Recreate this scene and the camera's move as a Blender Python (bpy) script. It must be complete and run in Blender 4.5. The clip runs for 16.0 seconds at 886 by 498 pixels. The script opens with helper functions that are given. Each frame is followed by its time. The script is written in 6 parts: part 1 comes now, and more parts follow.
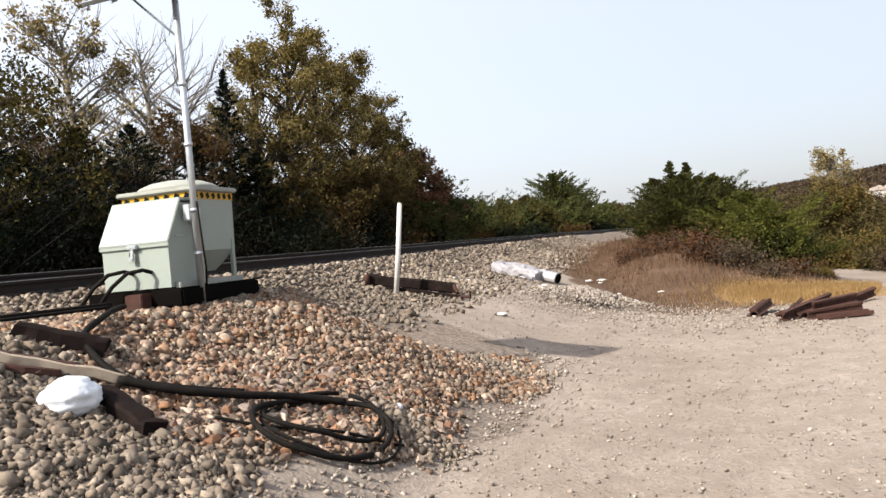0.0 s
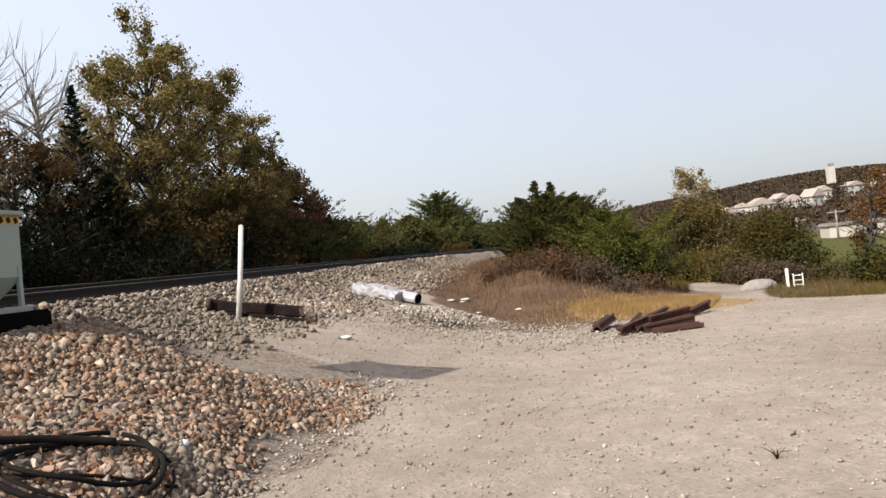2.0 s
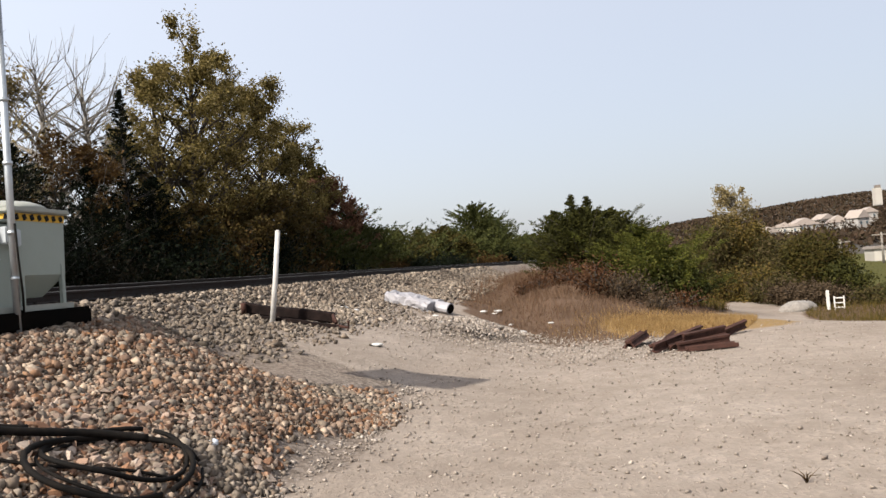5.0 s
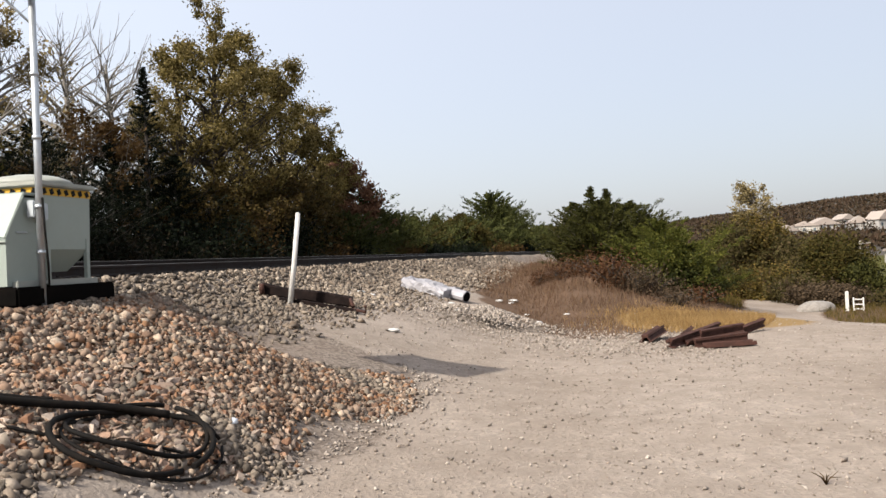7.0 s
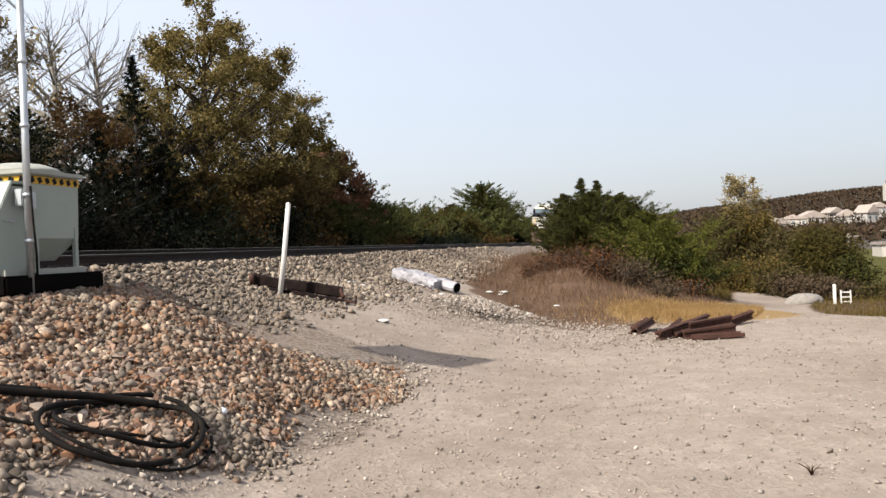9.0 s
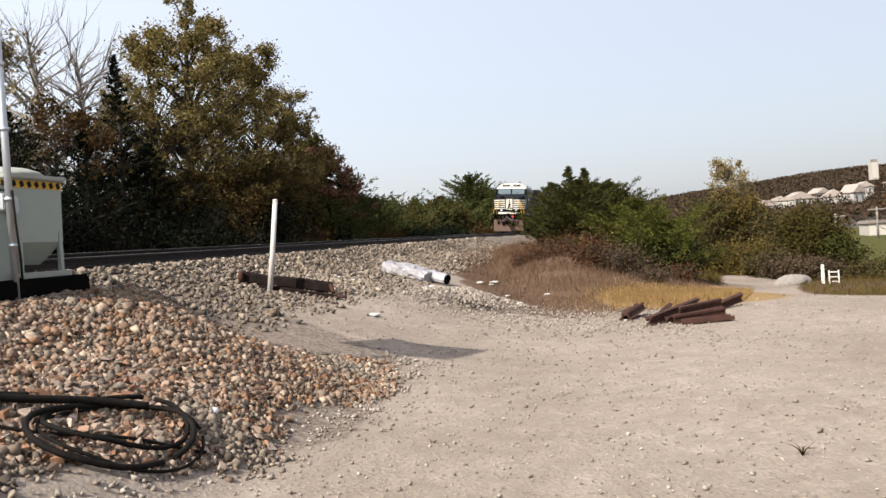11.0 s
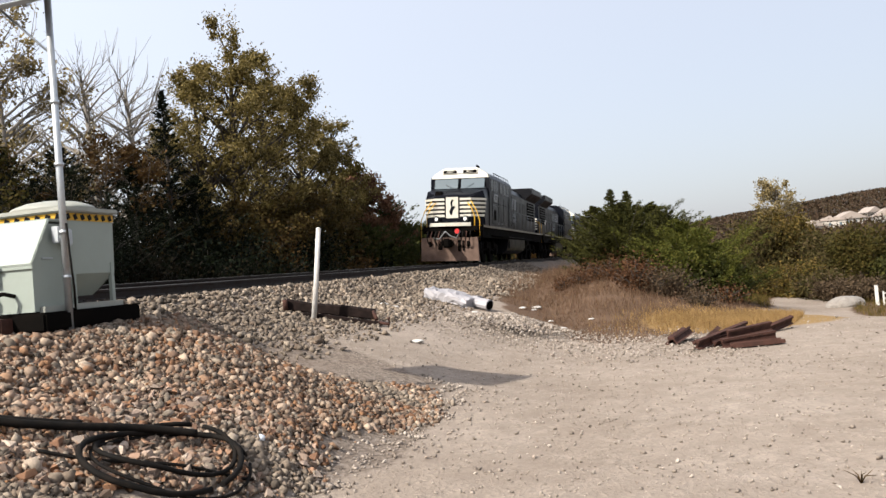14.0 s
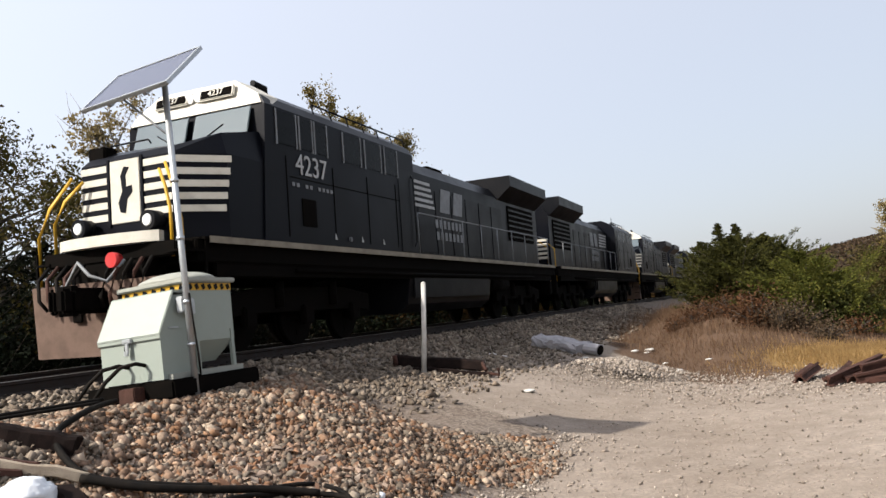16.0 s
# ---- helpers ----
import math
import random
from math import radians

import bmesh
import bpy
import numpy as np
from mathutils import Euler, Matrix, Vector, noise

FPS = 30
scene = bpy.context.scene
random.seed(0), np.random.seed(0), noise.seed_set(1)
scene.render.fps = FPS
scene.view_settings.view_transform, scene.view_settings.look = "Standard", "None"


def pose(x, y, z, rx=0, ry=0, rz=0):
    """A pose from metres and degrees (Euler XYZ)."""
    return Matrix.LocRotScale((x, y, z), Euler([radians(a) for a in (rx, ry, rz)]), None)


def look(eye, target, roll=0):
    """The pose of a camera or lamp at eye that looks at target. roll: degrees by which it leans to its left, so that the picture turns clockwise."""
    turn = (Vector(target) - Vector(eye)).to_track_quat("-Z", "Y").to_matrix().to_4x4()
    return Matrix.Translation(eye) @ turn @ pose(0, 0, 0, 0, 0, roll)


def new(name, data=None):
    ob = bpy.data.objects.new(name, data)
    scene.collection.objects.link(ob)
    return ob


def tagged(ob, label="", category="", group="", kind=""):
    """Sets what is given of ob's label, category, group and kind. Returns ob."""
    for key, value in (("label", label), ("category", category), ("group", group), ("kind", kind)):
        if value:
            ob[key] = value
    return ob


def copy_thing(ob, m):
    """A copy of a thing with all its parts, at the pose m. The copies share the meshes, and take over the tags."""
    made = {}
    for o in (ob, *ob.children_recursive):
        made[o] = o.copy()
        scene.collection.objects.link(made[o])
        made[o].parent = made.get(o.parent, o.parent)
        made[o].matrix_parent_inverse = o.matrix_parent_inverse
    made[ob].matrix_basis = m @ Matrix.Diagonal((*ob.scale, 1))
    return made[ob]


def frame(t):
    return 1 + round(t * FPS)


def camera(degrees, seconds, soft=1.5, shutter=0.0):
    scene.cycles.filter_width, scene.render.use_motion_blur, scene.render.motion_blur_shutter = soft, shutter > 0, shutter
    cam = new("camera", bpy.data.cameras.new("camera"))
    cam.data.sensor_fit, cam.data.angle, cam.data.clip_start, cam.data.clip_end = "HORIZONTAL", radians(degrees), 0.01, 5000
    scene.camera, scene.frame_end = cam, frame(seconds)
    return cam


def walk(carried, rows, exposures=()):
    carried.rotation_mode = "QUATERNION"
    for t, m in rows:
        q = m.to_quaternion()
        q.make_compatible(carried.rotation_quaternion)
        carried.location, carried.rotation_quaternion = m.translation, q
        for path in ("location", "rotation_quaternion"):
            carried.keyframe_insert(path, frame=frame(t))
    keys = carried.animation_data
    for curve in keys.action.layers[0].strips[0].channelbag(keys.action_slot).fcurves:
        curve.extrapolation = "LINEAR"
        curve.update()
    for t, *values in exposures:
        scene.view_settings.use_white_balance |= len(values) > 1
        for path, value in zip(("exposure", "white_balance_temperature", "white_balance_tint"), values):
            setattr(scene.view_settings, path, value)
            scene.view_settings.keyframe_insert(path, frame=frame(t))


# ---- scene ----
cam = camera(59.6, 16.0)
PATH = [
    (0, (1.325, 0.127, 1.824), (0.947, 2.091, 1.815), -5.2),
    (0.5, (1.632, 0.126, 1.815), (1.099, 2.053, 1.818), -4.8),
    (1, (1.991, 0.097, 1.752), (1.544, 2.046, 1.741), -4.9),
    (1.5, (2.056, 0.309, 1.757), (1.873, 2.299, 1.684), -3.4),
    (2, (2.097, 0.444, 1.760), (2.002, 2.442, 1.775), -6.2),
    (2.5, (2.089, 0.419, 1.759), (2.024, 2.414, 1.888), -5.4),
    (3, (2.093, 0.430, 1.760), (2.050, 2.427, 1.870), -3.2),
    (3.5, (2.098, 0.448, 1.760), (2.041, 2.446, 1.806), -4.2),
    (4, (2.102, 0.461, 1.760), (2.000, 2.458, 1.813), -3.8),
    (4.5, (2.096, 0.441, 1.760), (1.940, 2.434, 1.816), -4.2),
    (4.7, (2.134, 0.409, 1.748), (1.955, 2.400, 1.799), -4.6),
    (6.8, (2.081, 0.391, 1.759), (1.873, 2.380, 1.817), -3.1),
    (7, (2.064, 0.402, 1.757), (1.840, 2.389, 1.778), -2.5),
    (7.5, (2.060, 0.392, 1.756), (1.925, 2.387, 1.729), -2.0),
    (8, (2.058, 0.387, 1.756), (1.901, 2.380, 1.728), -3.2),
    (8.5, (2.064, 0.403, 1.757), (1.848, 2.391, 1.739), -3.7),
    (8.7, (2.063, 0.400, 1.757), (1.861, 2.389, 1.754), -2.1),
    (10.8, (2.103, 0.397, 1.746), (1.924, 2.389, 1.724), -4.1),
    (11, (2.089, 0.417, 1.760), (1.912, 2.409, 1.734), -3.9),
    (11.5, (2.087, 0.413, 1.759), (1.888, 2.403, 1.763), -3.6),
    (12, (2.088, 0.415, 1.759), (1.875, 2.403, 1.765), -3.9),
    (12.5, (2.087, 0.411, 1.759), (1.861, 2.398, 1.763), -3.7),
    (13, (2.084, 0.403, 1.759), (1.834, 2.387, 1.787), -3.8),
    (13.5, (2.084, 0.401, 1.759), (1.821, 2.384, 1.796), -4.5),
    (14, (2.084, 0.403, 1.759), (1.806, 2.382, 1.808), -4.7),
    (14.5, (2.085, 0.405, 1.759), (1.752, 2.375, 1.846), -5.9),
    (15, (2.080, 0.388, 1.759), (1.706, 2.349, 1.883), -7.0),
    (15.5, (2.075, 0.385, 1.777), (1.625, 2.326, 1.944), -7.6),
    (16, (2.049, 0.390, 1.778), (1.532, 2.311, 1.981), -7.9),
]
EXPOSURES = [(0, 1.12), (1, 1.08), (2, 0.92), (3.5, 0.84), (7, 0.9), (11, 0.98), (14, 0.96), (16, 0.86)]
walk(cam, [(t, look(eye, target, roll)) for t, eye, target, roll in PATH], EXPOSURES)

# ---- world, sun, exposure ----
world = bpy.data.worlds.new("sky")
scene.world = world
world.use_nodes = True
SUN_AZ, SUN_EL = radians(220.5), radians(40.4)  # compass bearing from +y, clockwise
wn = world.node_tree
wbg = wn.nodes["Background"]
sky_tex = wn.nodes.new("ShaderNodeTexSky")
sky_tex.sky_type = "NISHITA"
sky_tex.sun_disc = False
sky_tex.sun_elevation, sky_tex.sun_rotation = SUN_EL, SUN_AZ
sky_tex.air_density, sky_tex.dust_density, sky_tex.ozone_density = 1.0, 3.5, 1.5
# thin bright haze over the blue, as on a milky autumn day
haze = wn.nodes.new("ShaderNodeMix")
haze.data_type = "RGBA"
haze.inputs[0].default_value = 0.7
haze.inputs[7].default_value = (3.05, 3.1, 3.32, 1)
wn.links.new(sky_tex.outputs[0], haze.inputs[6])
# the haze scatters more light on the sun's side of the sky
way_tc = wn.nodes.new("ShaderNodeTexCoord")
to_sun = wn.nodes.new("ShaderNodeVectorMath")
to_sun.operation = "DOT_PRODUCT"
to_sun.inputs[1].default_value = (math.sin(SUN_AZ) * math.cos(SUN_EL), math.cos(SUN_AZ) * math.cos(SUN_EL), math.sin(SUN_EL))
wn.links.new(way_tc.outputs["Generated"], to_sun.inputs[0])
scatter_gain = wn.nodes.new("ShaderNodeMapRange")
for sock, v in zip(scatter_gain.inputs[1:5], (-0.75, 0.3, 0.8, 1.36)):
    sock.default_value = v
wn.links.new(to_sun.outputs["Value"], scatter_gain.inputs[0])
lit = wn.nodes.new("ShaderNodeVectorMath")
lit.operation = "SCALE"
wn.links.new(haze.outputs[2], lit.inputs[0])
wn.links.new(scatter_gain.outputs[0], lit.inputs["Scale"])
wn.links.new(lit.outputs[0], wbg.inputs[0])
wbg.inputs[1].default_value = 0.142
sun_data = bpy.data.lights.new("sun", "SUN")
sun_data.energy, sun_data.angle, sun_data.color = 4.8, radians(0.6), (1.0, 0.94, 0.85)
sun = new("sun", sun_data)
sun_way = Vector((math.sin(SUN_AZ) * math.cos(SUN_EL), math.cos(SUN_AZ) * math.cos(SUN_EL), math.sin(SUN_EL)))
sun.matrix_world = look(sun_way * 60, (0, 0, 0))

# ---- the lie of the land ----
# The track's centre line is x = TX + TS * y; u is the way out from it towards the road, v the way along it.
TX, TS = -7.5, 0.124
TN = math.hypot(1, TS)
TURN_TRACK = -math.degrees(math.atan(TS))
RAIL_Z, CANT = 1.92, 4.0


def u_of(x, y):
    return (x - TX - TS * y) / TN


def on_track(v, u=0.0, z=0.0):
    """Place at v metres along the track from y = 0, u metres out."""
    d = np.array((TS, 1.0)) / TN
    n = np.array((1.0, -TS)) / TN
    p = np.array((TX, 0.0)) + d * v + n * u
    return (p[0], p[1], z)


def smooth(a, b, x):
    k = np.clip((x - a) / (b - a), 0, 1)
    return k * k * (3 - 2 * k)


def wave(x, y, scale, amp, seed=0.0):
    return amp * (np.sin(x / scale + seed) * np.cos(y / scale * 1.3 + seed * 2.1) + 0.5 * np.sin((x + 1.7 * y) / scale * 2.3 + seed))


def bank_r(x, y):
    """1 along the foot of the grassy bank, 0 at its middle."""
    dx = x - 3.7
    return np.sqrt((dx / np.where(dx < 0, 4.0, 5.2)) ** 2 + ((y - 35) / 18.0) ** 2)


def height(x, y):
    """Ground height at x, y (numbers or arrays)."""
    x, y = np.asarray(x, float), np.asarray(y, float)
    u = u_of(x, y)
    near = np.interp(u, (-14, -8, -4.5, -3.2, -1.75, 1.7, 2.4, 3.0, 4.2, 4.9, 6.2, 6.75, 8.2, 12), (1.5, 1.2, 0.9, 1.1, 1.66, 1.64, 1.46, 1.44, 1.42, 0.98, 0.48, 0.12, 0.05, 0.0))
    far = np.interp(u, (-14, -8, -4.5, -3.2, -1.75, 1.7, 2.5, 3.4, 4.5, 5.65, 6.6, 7.7, 9.5, 12), (1.5, 1.2, 0.9, 1.1, 1.66, 1.62, 1.22, 1.02, 0.8, 0.5, 0.22, 0.06, -0.1, -0.1))
    bulge = np.interp(u, (-14, -8, -4.5, -3.2, -1.75, 1.7, 2.4, 3.0, 4.2, 4.7, 5.3, 6.15, 6.7, 8.2, 12), (1.5, 1.2, 0.9, 1.1, 1.66, 1.64, 1.46, 1.45, 1.44, 1.32, 0.98, 0.44, 0.12, 0.05, 0.0))
    shoulder = smooth(6.6, 7.7, y)
    near = near * (1 - shoulder) + bulge * shoulder
    back = smooth(4.0, 4.7, u)
    k = smooth(8.6 - 0.4 * back, 11.5 - 1.6 * back, y)
    z = near * (1 - k) + far * k
    bank = 1.05 * (1 - smooth(0.38, 1.02, bank_r(x, y)))
    z = np.maximum(z, bank)
    z = z + smooth(19, 24, y) * smooth(12, 9, u) * wave(x, y, 1.7, 0.05, 1.0)
    dip = smooth(24, 60, y) * smooth(8, 20, x) * 1.2 + smooth(14, 26, y) * smooth(6.5, 11.5, x) * 0.7
    z = z - dip
    z = z + smooth(9, 14, np.abs(u)) * wave(x, y, 9.0, 0.05, 4.0) + wave(x, y, 2.3, 0.015, 2.0) * smooth(3.5, 5, u)
    return z


def hz(x, y):
    return float(height(x, y))


# ---- mesh helpers ----
def mesh_of(name, verts, faces, mat=None, smooth_shade=False):
    me = bpy.data.meshes.new(name)
    me.from_pydata([tuple(v) for v in verts], [], [tuple(f) for f in faces])
    me.update()
    if mat:
        me.materials.append(mat)
    if smooth_shade:
        me.polygons.foreach_set("use_smooth", [True] * len(me.polygons))
    return me


class Shape:
    """Collects pieces of one mesh."""

    def __init__(self):
        self.bm = bmesh.new()

    def box(self, cx, cy, cz, sx, sy, sz, bevel=0.0, m=None, taper=None):
        r = bmesh.ops.create_cube(self.bm, size=1.0)
        vs = r["verts"]
        for v in vs:
            k = 1.0 if taper is None or v.co.z < 0 else taper
            v.co = Vector((v.co.x * sx * k, v.co.y * sy * k, v.co.z * sz))
        if bevel:
            es = list({e for v in vs for e in v.link_edges})
            r = bmesh.ops.bevel(self.bm, geom=es, offset=bevel, segments=2, affect="EDGES", clamp_overlap=True)
            vs = list({v for f in r["faces"] for v in f.verts} | {v for v in vs if v.is_valid})
        t = Matrix.Translation((cx, cy, cz)) @ (m if m is not None else Matrix())
        for v in vs:
            v.co = t @ v.co
        return self

    def tube(self, pts, radii, n=8, cap=True):
        pts = [Vector(p) for p in pts]
        if not hasattr(radii, "__len__"):
            radii = [radii] * len(pts)
        rings, up = [], Vector((0.3, 0.2, 1)).normalized()
        for i, p in enumerate(pts):
            d = (pts[min(i + 1, len(pts) - 1)] - pts[max(i - 1, 0)]).normalized()
            a = d.cross(up)
            if a.length < 1e-3:
                a = d.cross(Vector((1, 0, 0)))
            a.normalize()
            b = d.cross(a)
            rings.append([self.bm.verts.new(p + (a * math.cos(k * math.tau / n) + b * math.sin(k * math.tau / n)) * radii[i]) for k in range(n)])
        for r0, r1 in zip(rings, rings[1:]):
            for k in range(n):
                f = self.bm.faces.new((r0[k], r0[(k + 1) % n], r1[(k + 1) % n], r1[k]))
                f.smooth = True
        if cap:
            self.bm.faces.new(rings[0][::-1])
            self.bm.faces.new(rings[-1])
        return self

    def prism(self, outline, axis, a, b):
        """An outline of 2D points drawn out along axis from a to b. axis x: points are (y, z); y: (x, z); z: (x, y)."""
        def at(p, k):
            return {"x": (k, p[0], p[1]), "y": (p[0], k, p[1]), "z": (p[0], p[1], k)}[axis]
        lo = [self.bm.verts.new(at(p, a)) for p in outline]
        hi = [self.bm.verts.new(at(p, b)) for p in outline]
        n = len(outline)
        for k in range(n):
            self.bm.faces.new((lo[k], lo[(k + 1) % n], hi[(k + 1) % n], hi[k]))
        self.bm.faces.new(lo[::-1])
        self.bm.faces.new(hi)
        return self

    def loft(self, sections):
        """Closed skin through sections of equally many points."""
        rings = [[self.bm.verts.new(p) for p in s] for s in sections]
        n = len(rings[0])
        for r0, r1 in zip(rings, rings[1:]):
            for k in range(n):
                self.bm.faces.new((r0[k], r0[(k + 1) % n], r1[(k + 1) % n], r1[k]))
        self.bm.faces.new(rings[0][::-1])
        self.bm.faces.new(rings[-1])
        return self

    def done(self, name, mat, smooth_shade=False):
        bmesh.ops.recalc_face_normals(self.bm, faces=self.bm.faces[:])
        me = bpy.data.meshes.new(name)
        self.bm.to_mesh(me)
        self.bm.free()
        me.materials.append(mat)
        if smooth_shade:
            me.polygons.foreach_set("use_smooth", [True] * len(me.polygons))
        return me


def part(name, data, mat, parent, label="", m=None, smooth_shade=False):
    """Links a Shape or mesh as one mesh object under a thing or part."""
    me = data.done(name, mat, smooth_shade) if isinstance(data, Shape) else data
    ob = new(name, me)
    ob.parent = parent
    if m is not None:
        ob.matrix_basis = m
    if label:
        tagged(ob, label)
    return ob


def thing(name, label, category, m=None, group="", kind="", data=None, mat=None):
    me = data.done(name, mat) if isinstance(data, Shape) else data
    ob = new(name, me)
    if m is not None:
        ob.matrix_basis = m
    return tagged(ob, label, category, group, kind)


# ---- materials ----
def nodes_of(name, rough=0.8, metal=0.0):
    mat = bpy.data.materials.new(name)
    mat.use_nodes = True
    nt = mat.node_tree
    b = nt.nodes["Principled BSDF"]
    b.inputs["Roughness"].default_value, b.inputs["Metallic"].default_value = rough, metal
    return mat, nt, b


def ramp(nt, src, stops):
    r = nt.nodes.new("ShaderNodeValToRGB")
    while len(r.color_ramp.elements) < len(stops):
        r.color_ramp.elements.new(0.5)
    for e, (p, c) in zip(r.color_ramp.elements, stops):
        e.position, e.color = p, (*c, 1)
    nt.links.new(src, r.inputs[0])
    return r.outputs[0]


def noise_tex(nt, scale, detail=4.0, coords="Object", rough=0.6):
    tc = nt.nodes.new("ShaderNodeTexCoord")
    n = nt.nodes.new("ShaderNodeTexNoise")
    n.inputs["Scale"].default_value, n.inputs["Detail"].default_value, n.inputs["Roughness"].default_value = scale, detail, rough
    nt.links.new(tc.outputs[coords], n.inputs["Vector"])
    return n.outputs["Fac"]


def mix(nt, a, b, fac, kind="MIX"):
    m = nt.nodes.new("ShaderNodeMix")
    m.data_type, m.blend_type = "RGBA", kind
    for sock, v in ((m.inputs[0], fac), (m.inputs[6], a), (m.inputs[7], b)):
        if isinstance(v, (tuple, list)):
            sock.default_value = (*v, 1) if len(v) == 3 else v
        elif isinstance(v, (int, float)):
            sock.default_value = v
        else:
            nt.links.new(v, sock)
    return m.outputs[2]


def bump(nt, b, src, strength=0.3, dist=0.02):
    n = nt.nodes.new("ShaderNodeBump")
    n.inputs["Strength"].default_value, n.inputs["Distance"].default_value = strength, dist
    nt.links.new(src, n.inputs["Height"])
    nt.links.new(n.outputs[0], b.inputs["Normal"])


def painted(name, c, rough=0.45, dirt=(0.2, 0.16, 0.12), amount=0.25, scale=3.0, metal=0.0, bumps=0.05, sheen=0.35):
    """Paint, metal or plastic with grime at two scales."""
    mat, nt, b = nodes_of(name, rough, metal)
    big, fine = noise_tex(nt, scale, 6), noise_tex(nt, scale * 14, 4)
    m1 = ramp(nt, big, [(0.42, (0, 0, 0)), (0.75, (amount, amount, amount))])
    m2 = ramp(nt, fine, [(0.5, (0, 0, 0)), (0.8, (amount * 0.6,) * 3)])
    col = mix(nt, mix(nt, c, dirt, m1), dirt, m2)
    nt.links.new(col, b.inputs["Base Color"])
    rr = ramp(nt, big, [(0.3, (rough * 0.85,) * 3), (0.8, (min(1, rough * 1.35),) * 3)])
    nt.links.new(rr, b.inputs["Roughness"])
    b.inputs["Specular IOR Level"].default_value = sheen
    bump(nt, b, fine, bumps, 0.01)
    return mat


def pieces(name, colours, rough=0.9, use="island", spread=0.0, fine=30.0, bumps=0.3, translucent=0.0):
    """Many small pieces, each with a colour of its own out of a few."""
    mat, nt, b = nodes_of(name, rough)
    if use == "island":
        src = nt.nodes.new("ShaderNodeNewGeometry").outputs["Random Per Island"]
    else:
        src = nt.nodes.new("ShaderNodeObjectInfo").outputs["Random"]
    n = len(colours)
    col = ramp(nt, src, [(i / max(1, n - 1), c) for i, c in enumerate(colours)])
    f = noise_tex(nt, fine, 4)
    shade = ramp(nt, f, [(0.25, (0.62,) * 3), (0.75, (1.25,) * 3)])
    col = mix(nt, col, shade, 1.0, "MULTIPLY")
    if spread:
        g = noise_tex(nt, spread, 3)
        col = mix(nt, col, ramp(nt, g, [(0.3, (0.7, 0.66, 0.6)), (0.7, (1.15, 1.1, 1.0))]), 1.0, "MULTIPLY")
    nt.links.new(col, b.inputs["Base Color"])
    b.inputs["Specular IOR Level"].default_value = 0.08 if translucent or not bumps else 0.2
    if bumps:
        bump(nt, b, f, bumps, 0.01)
    if translucent:
        t = nt.nodes.new("ShaderNodeBsdfTranslucent")
        nt.links.new(col, t.inputs[0])
        ms = nt.nodes.new("ShaderNodeMixShader")
        ms.inputs[0].default_value = translucent
        nt.links.new(b.outputs[0], ms.inputs[1])
        nt.links.new(t.outputs[0], ms.inputs[2])
        nt.links.new(ms.outputs[0], nt.nodes["Material Output"].inputs[0])
    return mat


def ground_material():
    mat, nt, b = nodes_of("ground", 0.95)
    b.inputs["Specular IOR Level"].default_value = 0.05
    big, mid, fine = noise_tex(nt, 0.35, 5), noise_tex(nt, 3.0, 6), noise_tex(nt, 45.0, 6, rough=0.75)
    tc = nt.nodes.new("ShaderNodeTexCoord")
    vo = nt.nodes.new("ShaderNodeTexVoronoi")
    vo.inputs["Scale"].default_value = 26.0
    nt.links.new(tc.outputs["Object"], vo.inputs["Vector"])
    road = ramp(nt, mid, [(0.25, (0.18, 0.149, 0.124)), (0.55, (0.225, 0.191, 0.161)), (0.8, (0.262, 0.226, 0.194))])
    road = mix(nt, road, ramp(nt, big, [(0.35, (0.86, 0.83, 0.8)), (0.65, (1.08, 1.07, 1.06))]), 1.0, "MULTIPLY")
    stone = ramp(nt, vo.outputs["Color"], [(0.0, (0.5, 0.5, 0.5)), (0.5, (1.0, 1.0, 1.0)), (1.0, (1.3, 1.28, 1.24))])
    road = mix(nt, road, stone, ramp(nt, mid, [(0.4, (0.15,) * 3), (0.65, (0.6,) * 3)]), "MULTIPLY")
    ball = mix(nt, ramp(nt, vo.outputs["Color"], [(0, (0.05, 0.04, 0.033)), (0.5, (0.14, 0.115, 0.095)), (1, (0.22, 0.188, 0.16))]), (0.17, 0.125, 0.095), ramp(nt, big, [(0.4, (0,) * 3), (0.7, (0.5,) * 3)]))
    grass = ramp(nt, fine, [(0.3, (0.048, 0.03, 0.02)), (0.7, (0.125, 0.082, 0.056))])
    straw = ramp(nt, fine, [(0.3, (0.15, 0.095, 0.042)), (0.7, (0.235, 0.158, 0.075))])
    field = ramp(nt, mid, [(0.3, (0.04, 0.041, 0.011)), (0.7, (0.07, 0.064, 0.02))])
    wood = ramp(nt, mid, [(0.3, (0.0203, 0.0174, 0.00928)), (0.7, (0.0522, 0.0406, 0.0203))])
    col = road
    for key, c in (("ballast", ball), ("dry", grass), ("straw", straw), ("field", field), ("wood", wood)):
        at = nt.nodes.new("ShaderNodeAttribute")
        at.attribute_name = key
        edge = nt.nodes.new("ShaderNodeMath")
        edge.operation = "MULTIPLY_ADD"
        nt.links.new(mid, edge.inputs[0])
        edge.inputs[1].default_value = 0.9
        nt.links.new(at.outputs["Fac"], edge.inputs[2])
        col = mix(nt, col, c, ramp(nt, edge.outputs[0], [(0.78, (0,) * 3), (1.06, (1,) * 3)]))
    nt.links.new(col, b.inputs["Base Color"])
    h = mix(nt, fine, vo.outputs["Distance"], 0.5)
    bump(nt, b, h, 0.55, 0.03)
    return mat


